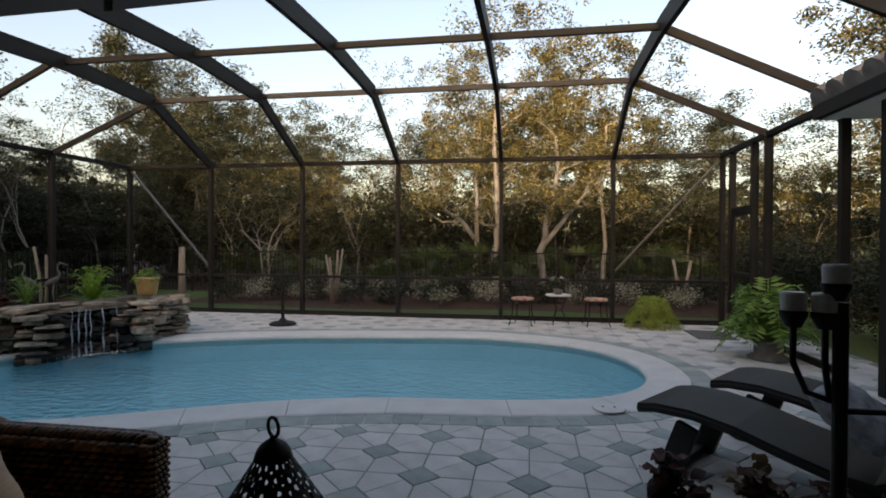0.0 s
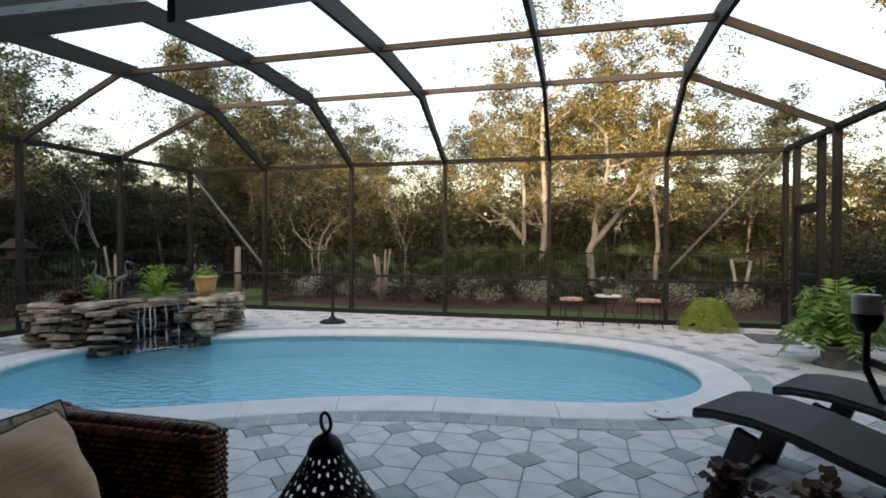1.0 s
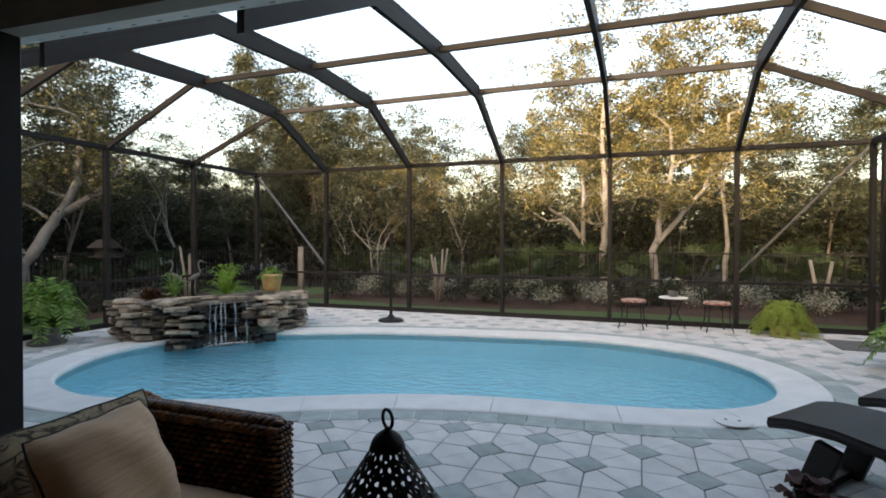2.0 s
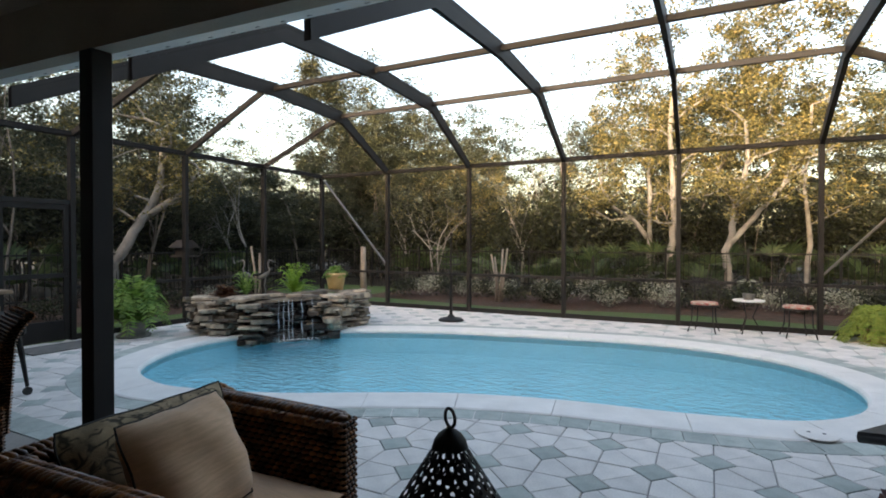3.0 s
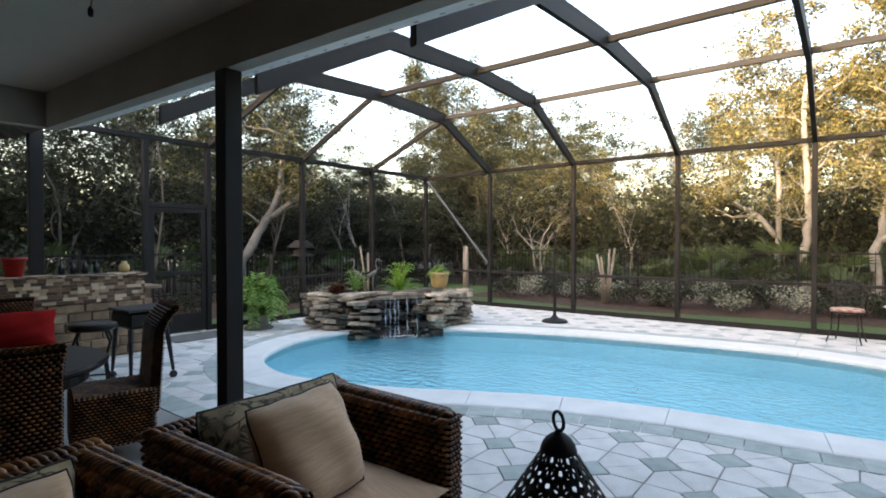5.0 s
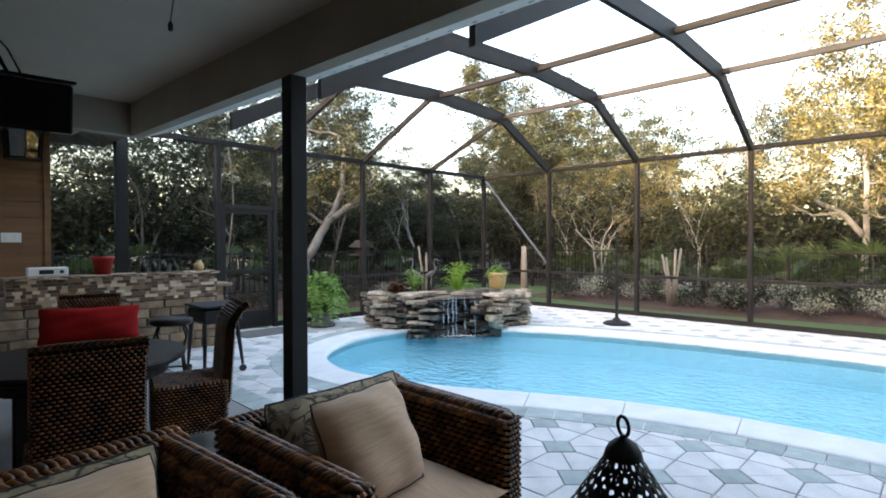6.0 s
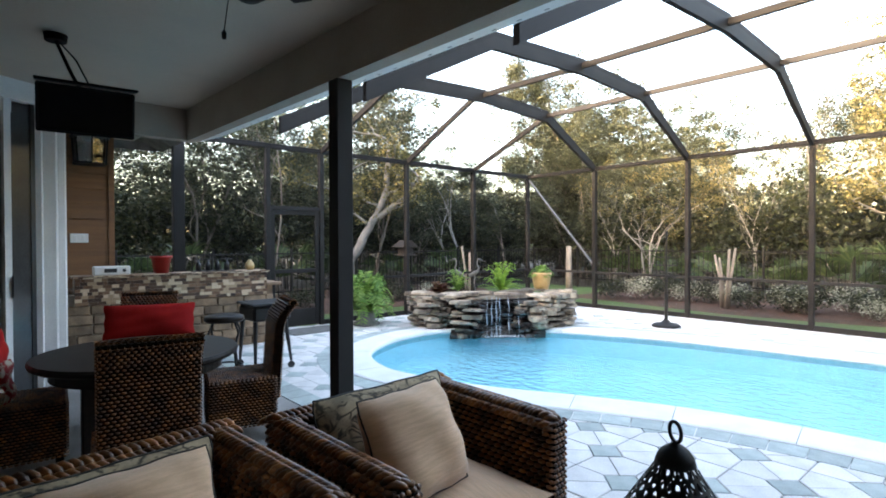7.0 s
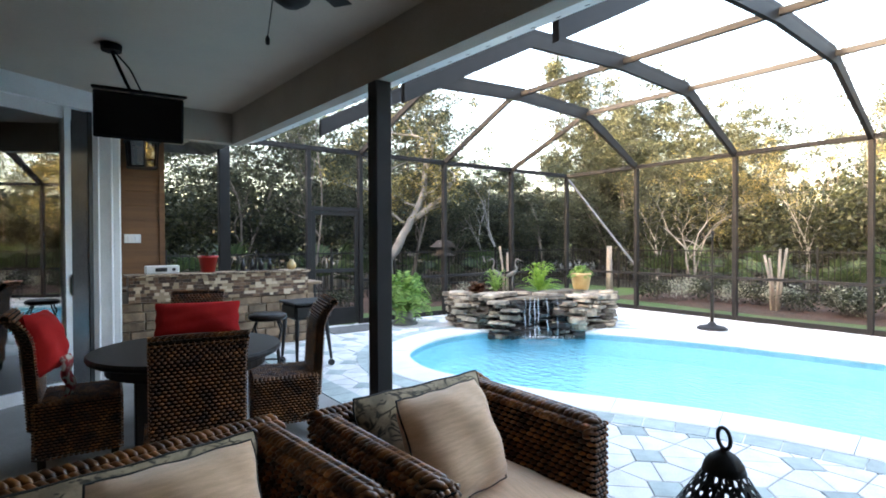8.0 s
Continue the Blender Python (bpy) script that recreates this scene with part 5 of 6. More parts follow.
def dining_chair():
    """Facing +x, the tall back curling away at its top."""
    c = thing("dining_chair", "brown woven seagrass dining chair with a tall back", "chair", "chairs round the table")
    prof = lambda t: (-0.23 - 0.05 * t - 0.09 * max(0, t - 0.75) * 4 * max(0, t - 0.75) * 4, 0.30 + 0.72 * t)
    core, weav = Geo(), Geo()
    for k in range(9):
        x, z = prof(k / 8)
        core.v += [(x - 0.03, -0.22, z), (x + 0.03, -0.22, z), (x + 0.03, 0.22, z), (x - 0.03, 0.22, z)]
    for k in range(8):
        core.f += [(k * 4 + q, k * 4 + (q + 1) % 4, k * 4 + 4 + (q + 1) % 4, k * 4 + 4 + q) for q in range(4)]
    core.f += [(0, 3, 2, 1), (32, 33, 34, 35)]
    weave(weav, lambda s, t: Vector((prof(t)[0] - 0.032, 0.225 - 0.45 * s, prof(t)[1])), 16, 38, 0.013)
    weave(weav, lambda s, t: Vector((prof(t)[0] + 0.032, -0.225 + 0.45 * s, prof(t)[1])), 16, 38, 0.013)
    for sg in (-1, 1):
        weave(weav, (lambda sg: (lambda s, t: Vector((prof(t)[0] + 0.03 * (1 - 2 * s) * -sg, sg * 0.225, prof(t)[1]))))(sg), 2, 38, 0.013)
    x, z = prof(1.0)
    core.tube([(x - 0.004, -0.222, z), (x - 0.004, 0.222, z)], 0.026, 10)
    weave(weav, lambda s, t: Vector((x - 0.004 + 0.031 * math.cos(3.6 - 4.2 * t), -0.228 + 0.456 * s, z + 0.031 * math.sin(3.6 - 4.2 * t))), 16, 6, 0.009)
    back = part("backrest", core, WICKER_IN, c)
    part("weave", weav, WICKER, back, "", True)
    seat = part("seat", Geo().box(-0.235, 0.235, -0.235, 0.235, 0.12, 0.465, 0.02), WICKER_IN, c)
    w2 = Geo()
    weave(w2, flat((-0.24, -0.24, 0.47), (0.48, 0, 0), (0, 0.48, 0)), 16, 22, 0.012)
    for a in range(4):
        m = pose(0, 0, 0, 0, 0, 90 * a)
        weave(w2, (lambda m: (lambda s, t: m @ Vector((0.24, -0.24 + 0.48 * s, 0.11 + 0.36 * t))))(m), 16, 18, 0.012)
    part("weave", w2, WICKER, seat, "", True)
    for sx in (-0.2, 0.2):
        for sy in (-0.2, 0.2):
            part("leg", Geo().box(sx - 0.022, sx + 0.022, sy - 0.022, sy + 0.022, 0.006, 0.13, 0.004), WOOD_DK, c)
    return c


chair = dining_chair()
chair.matrix_world = pose(-3.17, 0.60, 0, 0, 0, 172)
copy_thing(chair, pose(-4.18, 1.45, 0, 0, 0, 256))
copy_thing(chair, pose(-4.44, 0.12, 0, 0, 0, 86))
copy_thing(chair, pose(-5.02, 0.98, 0, 0, 0, -15))
throw_pillow("red throw pillow against the dining chair back", (-5.02, 1.0, 0.83), 78, 0, 72, 0.70, 0.30, 0.15, REDCLOTH, False, "red pillows")
hung = throw_pillow("red pillow with a patterned scarf hung on the dining chair", (-4.42, -0.08, 0.84), 78, 0, 160, 0.36, 0.42, 0.22, REDCLOTH, False, "red pillows")
scarf = Geo()
for k in range(9):
    y, w = -0.12 - k * 0.036, 0.07 - 0.003 * k
    z = 0.10 + 0.012 * math.sin(k * 1.4) - 0.03 * (k / 8) ** 2
    scarf.v += [(-w, y, z), (w, y, z + 0.01), (w, y, z - 0.006), (-w, y, z - 0.016)]
for k in range(8):
    scarf.f += [(k * 4 + q, k * 4 + (q + 1) % 4, k * 4 + 4 + (q + 1) % 4, k * 4 + 4 + q) for q in range(4)]
part("scarf", scarf, surf("red_white_print", (0.30, 0.018, 0.015), 0.9, (0.45, 0.36, 0.28), 24, mix=0.12), hung, "dark red scarf with a white print", True)

# ---- bar ----
bar = thing("outdoor_bar", "stone faced bar with a mosaic raised ledge", "bar")
part("core", Geo().box(-8.38, -7.74, 0.62, 3.0, 0.006, 0.86), STUCCO, bar)
part("lower_counter", Geo().box(-8.4, -7.64, 3.085, 3.32, 0.86, 0.905, 0.008).box(-8.4, -7.955, 0.62, 3.085, 0.86, 0.905, 0.008), BAR_STONE, bar, "tan stone lower counter")
part("end_block", Geo().box(-8.3, -7.75, 3.0, 3.22, 0.006, 0.86), BAR_STONE, bar)
part("ledge_core", Geo().box(-7.95, -7.675, 0.75, 3.08, 0.735, 1.06), STUCCO, bar)
part("ledge_top", Geo().box(-8.05, -7.62, 0.72, 3.12, 1.06, 1.09, 0.006), BAR_STONE, bar, "tan stone ledge")
rb = random.Random(14)
for row in range(6):
    y = 0.62 + (0.0 if row % 2 else -0.1)
    while y < 3.2:
        l = rb.uniform(0.2, 0.42)
        a, b = max(y, 0.62), min(y + l, 3.21)
        if b - a > 0.05:
            d = rb.uniform(0.0, 0.025)
            part("stone", Geo().box(-7.745, -7.70 + d, a + 0.004, b - 0.004, 0.01 + row * 0.121, 0.124 + row * 0.121, 0.012), BAR_STONE, bar)
        y += l
mos = Geo()
for row in range(8):
    y = 0.74
    while y < 3.08:
        l = rb.uniform(0.045, 0.10)
        mos.box(-7.70, -7.668 + rb.uniform(0, 0.008), y + 0.001, min(y + l, 3.1) - 0.002, 0.735 + row * 0.0403, 0.773 + row * 0.0403)
        y += l
for row in range(3):
    y = 0.72
    while y < 3.12:
        l = rb.uniform(0.03, 0.11)
        mos.box(-7.625, -7.612 + rb.uniform(0, 0.006), y + 0.001, min(y + l, 3.12) - 0.002, 1.06 + row * 0.0105, 1.07 + row * 0.0105)
        y += l
tagged(part("mosaic_tiles", mos, MOSAIC, bar, "brown and cream mosaic tiles"), kind="stuff")
radio = thing("radio", "small white radio on the bar", "radio", at=(-7.86, 1.15, 1.09))
part("case", Geo().box(-0.07, 0.07, -0.2, 0.2, 0, 0.11, 0.012), WHITE, radio)
part("display", Geo().box(0.07, 0.074, -0.09, 0.05, 0.03, 0.08), BLACKPL, radio)
part("knob", Geo().tube([(0.07, 0.13, 0.055), (0.082, 0.13, 0.055)], 0.022, 14), BLACKPL, radio)
rpot = thing("red_planter", "red enamel pot with an upright plant on the bar", "planter", at=(-7.85, 1.72, 1.09))
part("pot", Geo().lathe([(0.0, 0), (0.09, 0), (0.12, 0.2), (0.135, 0.2), (0.135, 0.23), (0.115, 0.23), (0.1, 0.19), (0.0, 0.19)]), REDPOT, rpot, "", True)
bl = Geo()
leaf_cloud(bl, (0, 0, 0.36), 0.16, 60, 0.05, random.Random(2), 1.2)
bl.tube([(0, 0, 0.18), (0.01, 0, 0.3)], 0.012, 6)
part("leaves", bl, UNDER, rpot)
tray = thing("bottle_rack", "low dark wire rack with small bottles on the bar", "rack", at=(-7.88, 2.4, 1.09))
part("frame", Geo().box(-0.1, 0.1, -0.28, 0.28, 0, 0.012).tube([(0, -0.28, 0.0), (0, -0.28, 0.17), (0, 0.28, 0.17), (0, 0.28, 0.0)], 0.007, 6), IRON, tray)
for k in range(4):
    part("bottle", Geo().lathe([(0.0, 0), (0.035, 0), (0.035, 0.09), (0.014, 0.12), (0.014, 0.15), (0, 0.15)], 0, -0.2 + k * 0.13, 0.012, 14), BLACKPL, tray, "", True)
fig = thing("jar", "small copper brown jar on the bar ledge", "jar", at=(-7.86, 2.92, 1.09))
part("body", Geo().lathe([(0, 0), (0.05, 0), (0.07, 0.05), (0.06, 0.1), (0.03, 0.13), (0.035, 0.15), (0, 0.15)]), POTCLAY, fig, "", True)


def bar_stool(x, y):
    s = thing("bar_stool", "black iron bar stool with a round dark seat", "stool", "bar stools", at=(x, y, 0))
    part("seat", Geo().lathe([(0, 0.72), (0.17, 0.72), (0.19, 0.74), (0.185, 0.77), (0.15, 0.785), (0, 0.79)], sides=28), WOOD_DK, s, "", True)
    for k in range(4):
        a = k * math.tau / 4 + 0.4
        ca, sa = math.cos(a), math.sin(a)
        part("leg", Geo().tube([(0.14 * ca, 0.14 * sa, 0.72), (0.19 * ca, 0.19 * sa, 0.62), (0.13 * ca, 0.13 * sa, 0.45), (0.2 * ca, 0.2 * sa, 0.006)], 0.011, 7), IRON, s, "", True)
    part("foot_ring", Geo().ring((0, 0, 0.28), 0.165, 0.009, "z"), IRON, s, "", True)


bar_stool(-5.35, 1.72)
bar_stool(-6.9, 1.3)

cart = thing("serving_cart", "black metal serving cart on tapered legs with casters", "cart", at=(-6.25, 2.42, 0))
part("body", Geo().box(-0.18, 0.3, -0.18, 0.28, 0.58, 0.76, 0.03), IRON, cart)
part("top", Geo().box(-0.2, 0.34, -0.2, 0.31, 0.76, 0.79, 0.01), IRON, cart)
for sx in (-0.14, 0.25):
    for sy in (-0.14, 0.22):
        leg = part("leg", Geo().tube([(sx, sy, 0.58), (sx * 1.25, sy * 1.2, 0.09)], (0.03, 0.017), 8), BLACKPL, cart)
        part("caster", Geo().tube([(sx * 1.25 - 0.012, sy * 1.2, 0.045), (sx * 1.25 + 0.012, sy * 1.2, 0.045)], 0.04, 14), BLACKPL, leg)

# ---- television and fan under the ceiling ----
TVBLACK = surf("matt_black_casing", (0.005, 0.005, 0.006), 0.6, fine=200, bump=0.03, spec=0.1)
tv = thing("hanging_television", "black television hung from the patio ceiling", "television", at=(-4.50, 0.505, 2.425), turn=-4)
part("screen_body", Geo().box(-0.03, 0.04, -0.29, 0.29, -0.165, 0.165, 0.01, pose(0, 0, 0, 0, 10, 0)), TVBLACK, tv)
part("screen", Geo().box(0.041, 0.044, -0.272, 0.272, -0.145, 0.15, 0, pose(0, 0, 0, 0, 10, 0)), surf("dark_glass_screen", (0.003, 0.003, 0.004), 0.15, spec=0.2), tv)
part("hood", Geo().box(-0.10, 0.07, -0.30, 0.31, 0.165, 0.185, 0.008, pose(0, 0, 0.01, 0, 10, 0)), TVBLACK, tv)
part("mount_plate", Geo().lathe([(0, 0.565), (0.07, 0.565), (0.075, 0.615), (0.05, 0.62), (0, 0.62)], -0.35, -0.17), TVBLACK, tv)
part("pole", Geo().tube([(-0.35, -0.17, 0.57), (-0.2, -0.08, 0.3), (-0.06, 0, 0.1)], 0.012, 8), TVBLACK, tv)
part("cable", Geo().tube([(-0.33, -0.16, 0.57), (-0.25, -0.05, 0.42), (-0.12, 0.03, 0.2)], 0.006, 6), TVBLACK, tv)
fan = thing("ceiling_fan", "dark bronze ceiling fan with a pull chain", "fan", at=(-2.83, 1.03, 0.0))
part("rod", Geo().tube([(0, 0, 2.96), (0, 0, 3.05)], 0.015, 10), BRONZE, fan)
part("canopy", Geo().lathe([(0.02, 3.0), (0.07, 3.035), (0.075, 3.05), (0, 3.05)]), BRONZE, fan, "", True)
part("motor", Geo().lathe([(0, 2.78), (0.05, 2.785), (0.1, 2.82), (0.12, 2.87), (0.11, 2.93), (0.04, 2.96), (0, 2.96)]), BRONZE, fan, "", True)
for k in range(5):
    bl = part("blade", Geo().box(0.14, 0.56, -0.065, 0.065, 3.02, 3.028, 0.003, pose(0, 0, 0, 0, 0, 72 * k + 52)), WOOD_DK, fan)
    part("bracket", Geo().box(0.09, 0.2, -0.02, 0.02, 2.95, 3.02, 0, pose(0, 0, 0, 0, 0, 72 * k + 52)), BRONZE, bl)
chain = part("pull_chain", Geo().tube([(-0.03, -0.12, 2.6), (-0.03, -0.09, 2.82)], 0.0025, 5), BRONZE, fan)
part("pull", Geo().lathe([(0, 2.555), (0.011, 2.56), (0.013, 2.59), (0.005, 2.605), (0, 2.605)], -0.03, -0.12, 0, 12), BLACKPL, chain)

# ---- rock waterfall ----
fall = thing("rock_waterfall", "stacked brown ledgestone waterfall spilling into the pool", "waterfall", at=(-6.05, 6.42, 0), turn=52.2)
rs = random.Random(23)


def slab_stone(x, y, z, l, d, h, turn=0.0, name="stone", material=None):
    n = 7
    g = Geo()
    pr = [(math.cos(k * math.tau / n + rs.uniform(-0.35, 0.35)), math.sin(k * math.tau / n + rs.uniform(-0.35, 0.35))) for k in range(n)]
    pr = [(abs(a) ** 0.5 * math.copysign(1, a) * l / 2 * rs.uniform(0.78, 1.08), abs(b) ** 0.5 * math.copysign(1, b) * d / 2 * rs.uniform(0.75, 1.08)) for a, b in pr]
    for zz, f in ((0.0, rs.uniform(0.90, 0.99)), (0.12, 1.0), (0.9, rs.uniform(0.94, 1.02)), (1.0, rs.uniform(0.92, 0.98))):
        g.v += [(a * f, b * f, zz * h + rs.uniform(-0.12, 0.12) * h) for a, b in pr]
    for r in range(3):
        g.f += [(r * n + k, r * n + (k + 1) % n, r * n + n + (k + 1) % n, r * n + n + k) for k in range(n)]
    g.f += [tuple(range(n))[::-1], tuple(range(3 * n, 4 * n))]
    ob = part(name, g, material or LEDGE, fall)
    ob.matrix_local = pose(x, y, z, rs.uniform(-3, 3), rs.uniform(-3, 3), turn + rs.uniform(-8, 8))


WETROCK = surf("wet_dark_rock", (0.045, 0.036, 0.029), 0.4, (0.018, 0.015, 0.012), 6, vary=0.5)
part("core", Geo().box(-1.15, 1.15, 0.5, 1.25, 0.0, 0.5, 0.05).box(-0.62, 0.62, 0.36, 0.52, -0.2, 0.5, 0.03), WETROCK, fall, "dark wet rock behind the water")
LINE = [Vector(p) for p in ((-1.42, 0.95), (-1.28, 0.5), (-0.98, 0.32), (-0.68, 0.1), (-0.38, 0.08), (-0.36, 0.3), (0.0, 0.34), (0.36, 0.3), (0.38, 0.08), (0.68, 0.06), (0.98, 0.3), (1.28, 0.5), (1.45, 0.95))]


def along(s):
    for p, q in zip(LINE, LINE[1:]):
        l = (q - p).length
        if s <= l:
            return p.lerp(q, s / l), math.degrees(math.atan2((q - p).y, (q - p).x))
        s -= l
    return LINE[-1], 80.0


total = sum((q - p).length for p, q in zip(LINE, LINE[1:]))
for course in range(12):
    s = rs.uniform(-0.2, 0.05)
    while s < total:
        l = rs.uniform(0.12, 0.42)
        p, dirn = along(min(max(s + l / 2, 0), total))
        wet = abs(p.x) < 0.6
        z0 = course * 0.05 + rs.uniform(-0.014, 0.014) - (0.09 if abs(p.x) < 0.72 else 0.0)
        h = rs.choice((0.028, 0.036, 0.044, 0.05, 0.075))
        if rs.random() > 0.1:
            slab_stone(p.x + rs.uniform(-0.03, 0.03), p.y + 0.04 + rs.uniform(-0.13, 0.11) - course * 0.006, z0, l * 0.98, rs.uniform(0.2, 0.36), h, dirn + rs.uniform(-16, 16), "stone", WETROCK if wet and (course < 4 or abs(p.x) < 0.4) else None)
        s += l
for x, y, l, d, z in ((-1.2, 0.72, 0.6, 0.5, 0.57), (-0.72, 0.36, 0.5, 0.5, 0.56), (-0.02, 0.34, 1.25, 0.55, 0.53), (0.78, 0.35, 0.5, 0.5, 0.55), (1.18, 0.72, 0.5, 0.55, 0.56), (-0.3, 0.5, 0.6, 0.45, 0.58), (0.4, 0.6, 0.65, 0.45, 0.58), (-0.9, 1.0, 0.6, 0.5, 0.6), (0.85, 1.05, 0.5, 0.5, 0.58), (-0.45, 0.3, 0.4, 0.3, 0.575), (0.2, 0.34, 0.5, 0.3, 0.572)):
    slab_stone(x, y, z, l, d, rs.uniform(0.035, 0.055), 0, "capstone")
for k in range(9):
    for lev in (0, 1):
        slab_stone(-0.7 + k * 0.175 + rs.uniform(-0.04, 0.04), 0.2 + rs.uniform(-0.05, 0.05) + lev * 0.05, -0.13 + lev * 0.06, rs.uniform(0.2, 0.34), 0.34, 0.07, rs.uniform(-10, 10), "stone", WETROCK)
STREAM = mesh_screen("falling_water", 0.3, (0.75, 0.8, 0.84))
for k, x in enumerate((-0.2, -0.12, -0.04, 0.02, 0.17, 0.34)):
    g = Geo()
    w = rs.uniform(0.003, 0.007)
    for i in range(9):
        t = i / 8
        y = 0.05 - 0.06 * t ** 0.6
        g.v += [(x - w + 0.012 * math.sin(i * 1.3 + k), y, 0.56 - 0.66 * t), (x + w + 0.012 * math.sin(i * 1.7 + k), y, 0.56 - 0.66 * t), (x + 0.01 * math.sin(i), y + 0.012, 0.56 - 0.66 * t)]
    for i in range(8):
        for q in range(3):
            g.f.append((i * 3 + q, i * 3 + (q + 1) % 3, i * 3 + 3 + (q + 1) % 3, i * 3 + 3 + q))
    part("water_stream", g, STREAM, fall, "thin white stream of falling water", True)


foam = Geo()
for k in range(90):
    fx, fy = rs.gauss(0.05, 0.22), -0.06 + rs.gauss(0, 0.05)
    foam.lathe([(0.0, 0.0), (rs.uniform(0.006, 0.02), 0.002), (0.0, 0.006)], fx, fy, WATER_Z + 0.001, 6)
tagged(part("foam", foam, WHITE, fall, "white foam where the water lands"), kind="stuff")


def fern_clump(g, stems, r, h, n, seed, leaflet=0.05, arch=0.55, spray=24):
    """Arching fronds with small leaflets on both sides."""
    rnd = random.Random(seed)
    for k in range(n):
        a = k * 2.399 + rnd.uniform(-0.2, 0.2)
        up = rnd.uniform(0.15, 1.0)
        reach, rise = r * rnd.uniform(0.75, 1.0) * (1.15 - 0.55 * up), h * up
        pts = []
        for i in range(9):
            t = i / 8
            pts.append(Vector((math.cos(a) * reach * t, math.sin(a) * reach * t, rise * math.sin(min(1, t * 1.25) * math.pi * 0.5) - arch * h * max(0, t - 0.55) ** 2 * 3.2)))
        stems.tube(pts, 0.004, 4, False)
        side = Vector((-math.sin(a), math.cos(a), 0))
        for i in range(spray):
            t = (i + 1) / (spray + 1)
            q = t * 8
            j = min(int(q), 7)
            p = pts[j].lerp(pts[j + 1], q - j)
            d = (pts[j + 1] - pts[j]).normalized()
            ll = leaflet * (1 - 0.6 * t) * (0.5 + 1.2 * min(1, t * 4))
            for s in (-1, 1):
                e = (side * s + d * 0.4 + Vector((0, 0, rnd.uniform(-0.35, 0.15)))).normalized() * ll * rnd.uniform(0.8, 1.2)
                w = d * ll * 0.14
                m = len(g.v)
                g.v += [tuple(p), tuple(p + e * 0.5 + w), tuple(p + e), tuple(p + e * 0.5 - w)]
                g.f.append((m, m + 1, m + 2, m + 3))


def potted(name, label, at, pot_profile, pot_mat, r, h, n, seed, leaves, leaflet, lift, arch=0.55, spray=24):
    t = thing(name, label, "plant", at=at)
    part("pot", Geo().lathe(pot_profile), pot_mat, t, "", True)
    st, g = Geo(), Geo()
    fern_clump(g, st, r, h, n, seed, leaflet, arch, spray)
    for ob in (part("stalk_mass", st, leaves, t), part("fronds", g, leaves, t)):
        ob.matrix_local = pose(0, 0, lift)


POT = [(0, 0), (0.24, 0), (0.25, 0.03), (0.17, 0.08), (0.17, 0.22), (0.2, 0.23), (0.2, 0.26), (0.16, 0.26), (0.15, 0.2), (0, 0.2)]
potted("potted_fern", "large green fern in a grey stone pot on the deck", (3.1, 7.42, 0), POT, STONEPOT, 0.74, 0.90, 54, 3, FERN, 0.16, 0.2, 0.5, 17)
potted("potted_fern", "green fern in a grey stone pot by the screen wall", (-8.15, 5.15, 0), POT, STONEPOT, 0.64, 0.80, 50, 4, FERN, 0.15, 0.2, 0.5, 17)
potted("lime_grass_planter", "lime green grassy plant in a low rust pot", (2.2, 9.95, 0), [(0, 0), (0.16, 0), (0.2, 0.2), (0.2, 0.22), (0, 0.2)], POTCLAY, 0.6, 0.5, 130, 5, LIME, 0.08, 0.08, 1.0)
tanpot = thing("tan_planter", "tan glazed pot with trailing green plant on the rocks", "planter", at=(-6.30, 7.86, 0.58))
part("pot", Geo().lathe([(0, 0), (0.125, 0), (0.155, 0.12), (0.18, 0.29), (0.19, 0.30), (0.19, 0.34), (0.165, 0.34), (0.155, 0.29), (0, 0.29)]), POTCLAY, tanpot, "", True)
g, st = Geo(), Geo()
fern_clump(g, st, 0.28, 0.22, 30, 9, 0.06, 0.6)
for ob in (part("leaves", g, FERN, tanpot), part("stalk_mass", st, FERN, tanpot)):
    ob.matrix_local = pose(0, 0, 0.27)
blo = Geo()
leaf_cloud(blo, (0.06, 0.0, 0.42), 0.12, 26, 0.03, random.Random(6))
part("blossom", blo, CROTON, tanpot, "small red blossoms")


def rock_plant(name, label, x, y, z, r, h, n, seed, leaves, leaflet):
    t = thing(name, label, "plant", "plants on the rocks", at=(x, y, z))
    g, st = Geo(), Geo()
    fern_clump(g, st, r, h, n, seed, leaflet, 0.12, 16)
    part("stalk_mass", st, leaves, t)
    part("fronds", g, leaves, t)


rock_plant("rock_fern", "bright green fern growing on the rock waterfall", -6.62, 7.08, 0.6, 0.44, 0.56, 44, 12, BRIGHTFERN, 0.04)
rock_plant("rock_fern", "dark green fern growing on the rock waterfall", -7.1, 6.45, 0.6, 0.34, 0.40, 26, 13, FERN, 0.034)
rock_plant("bromeliad", "reddish bromeliad on the rocks", -7.2, 6.1, 0.6, 0.24, 0.2, 18, 14, CROTON_Y, 0.09)
rock_plant("rock_fern", "small dark fern behind the waterfall", -6.9, 7.5, 0.6, 0.35, 0.24, 30, 15, FERN, 0.045)
heron = Geo()
for sy in (-0.018, 0.018):
    heron.tube([(0.02, sy, 0), (0.0, sy, 0.14), (0.015, sy, 0.28)], 0.006, 6)
heron.tube([(-0.13, 0, 0.22), (-0.07, 0, 0.28), (0.02, 0, 0.33), (0.07, 0, 0.37)], (0.006, 0.035, 0.045, 0.022), 10)
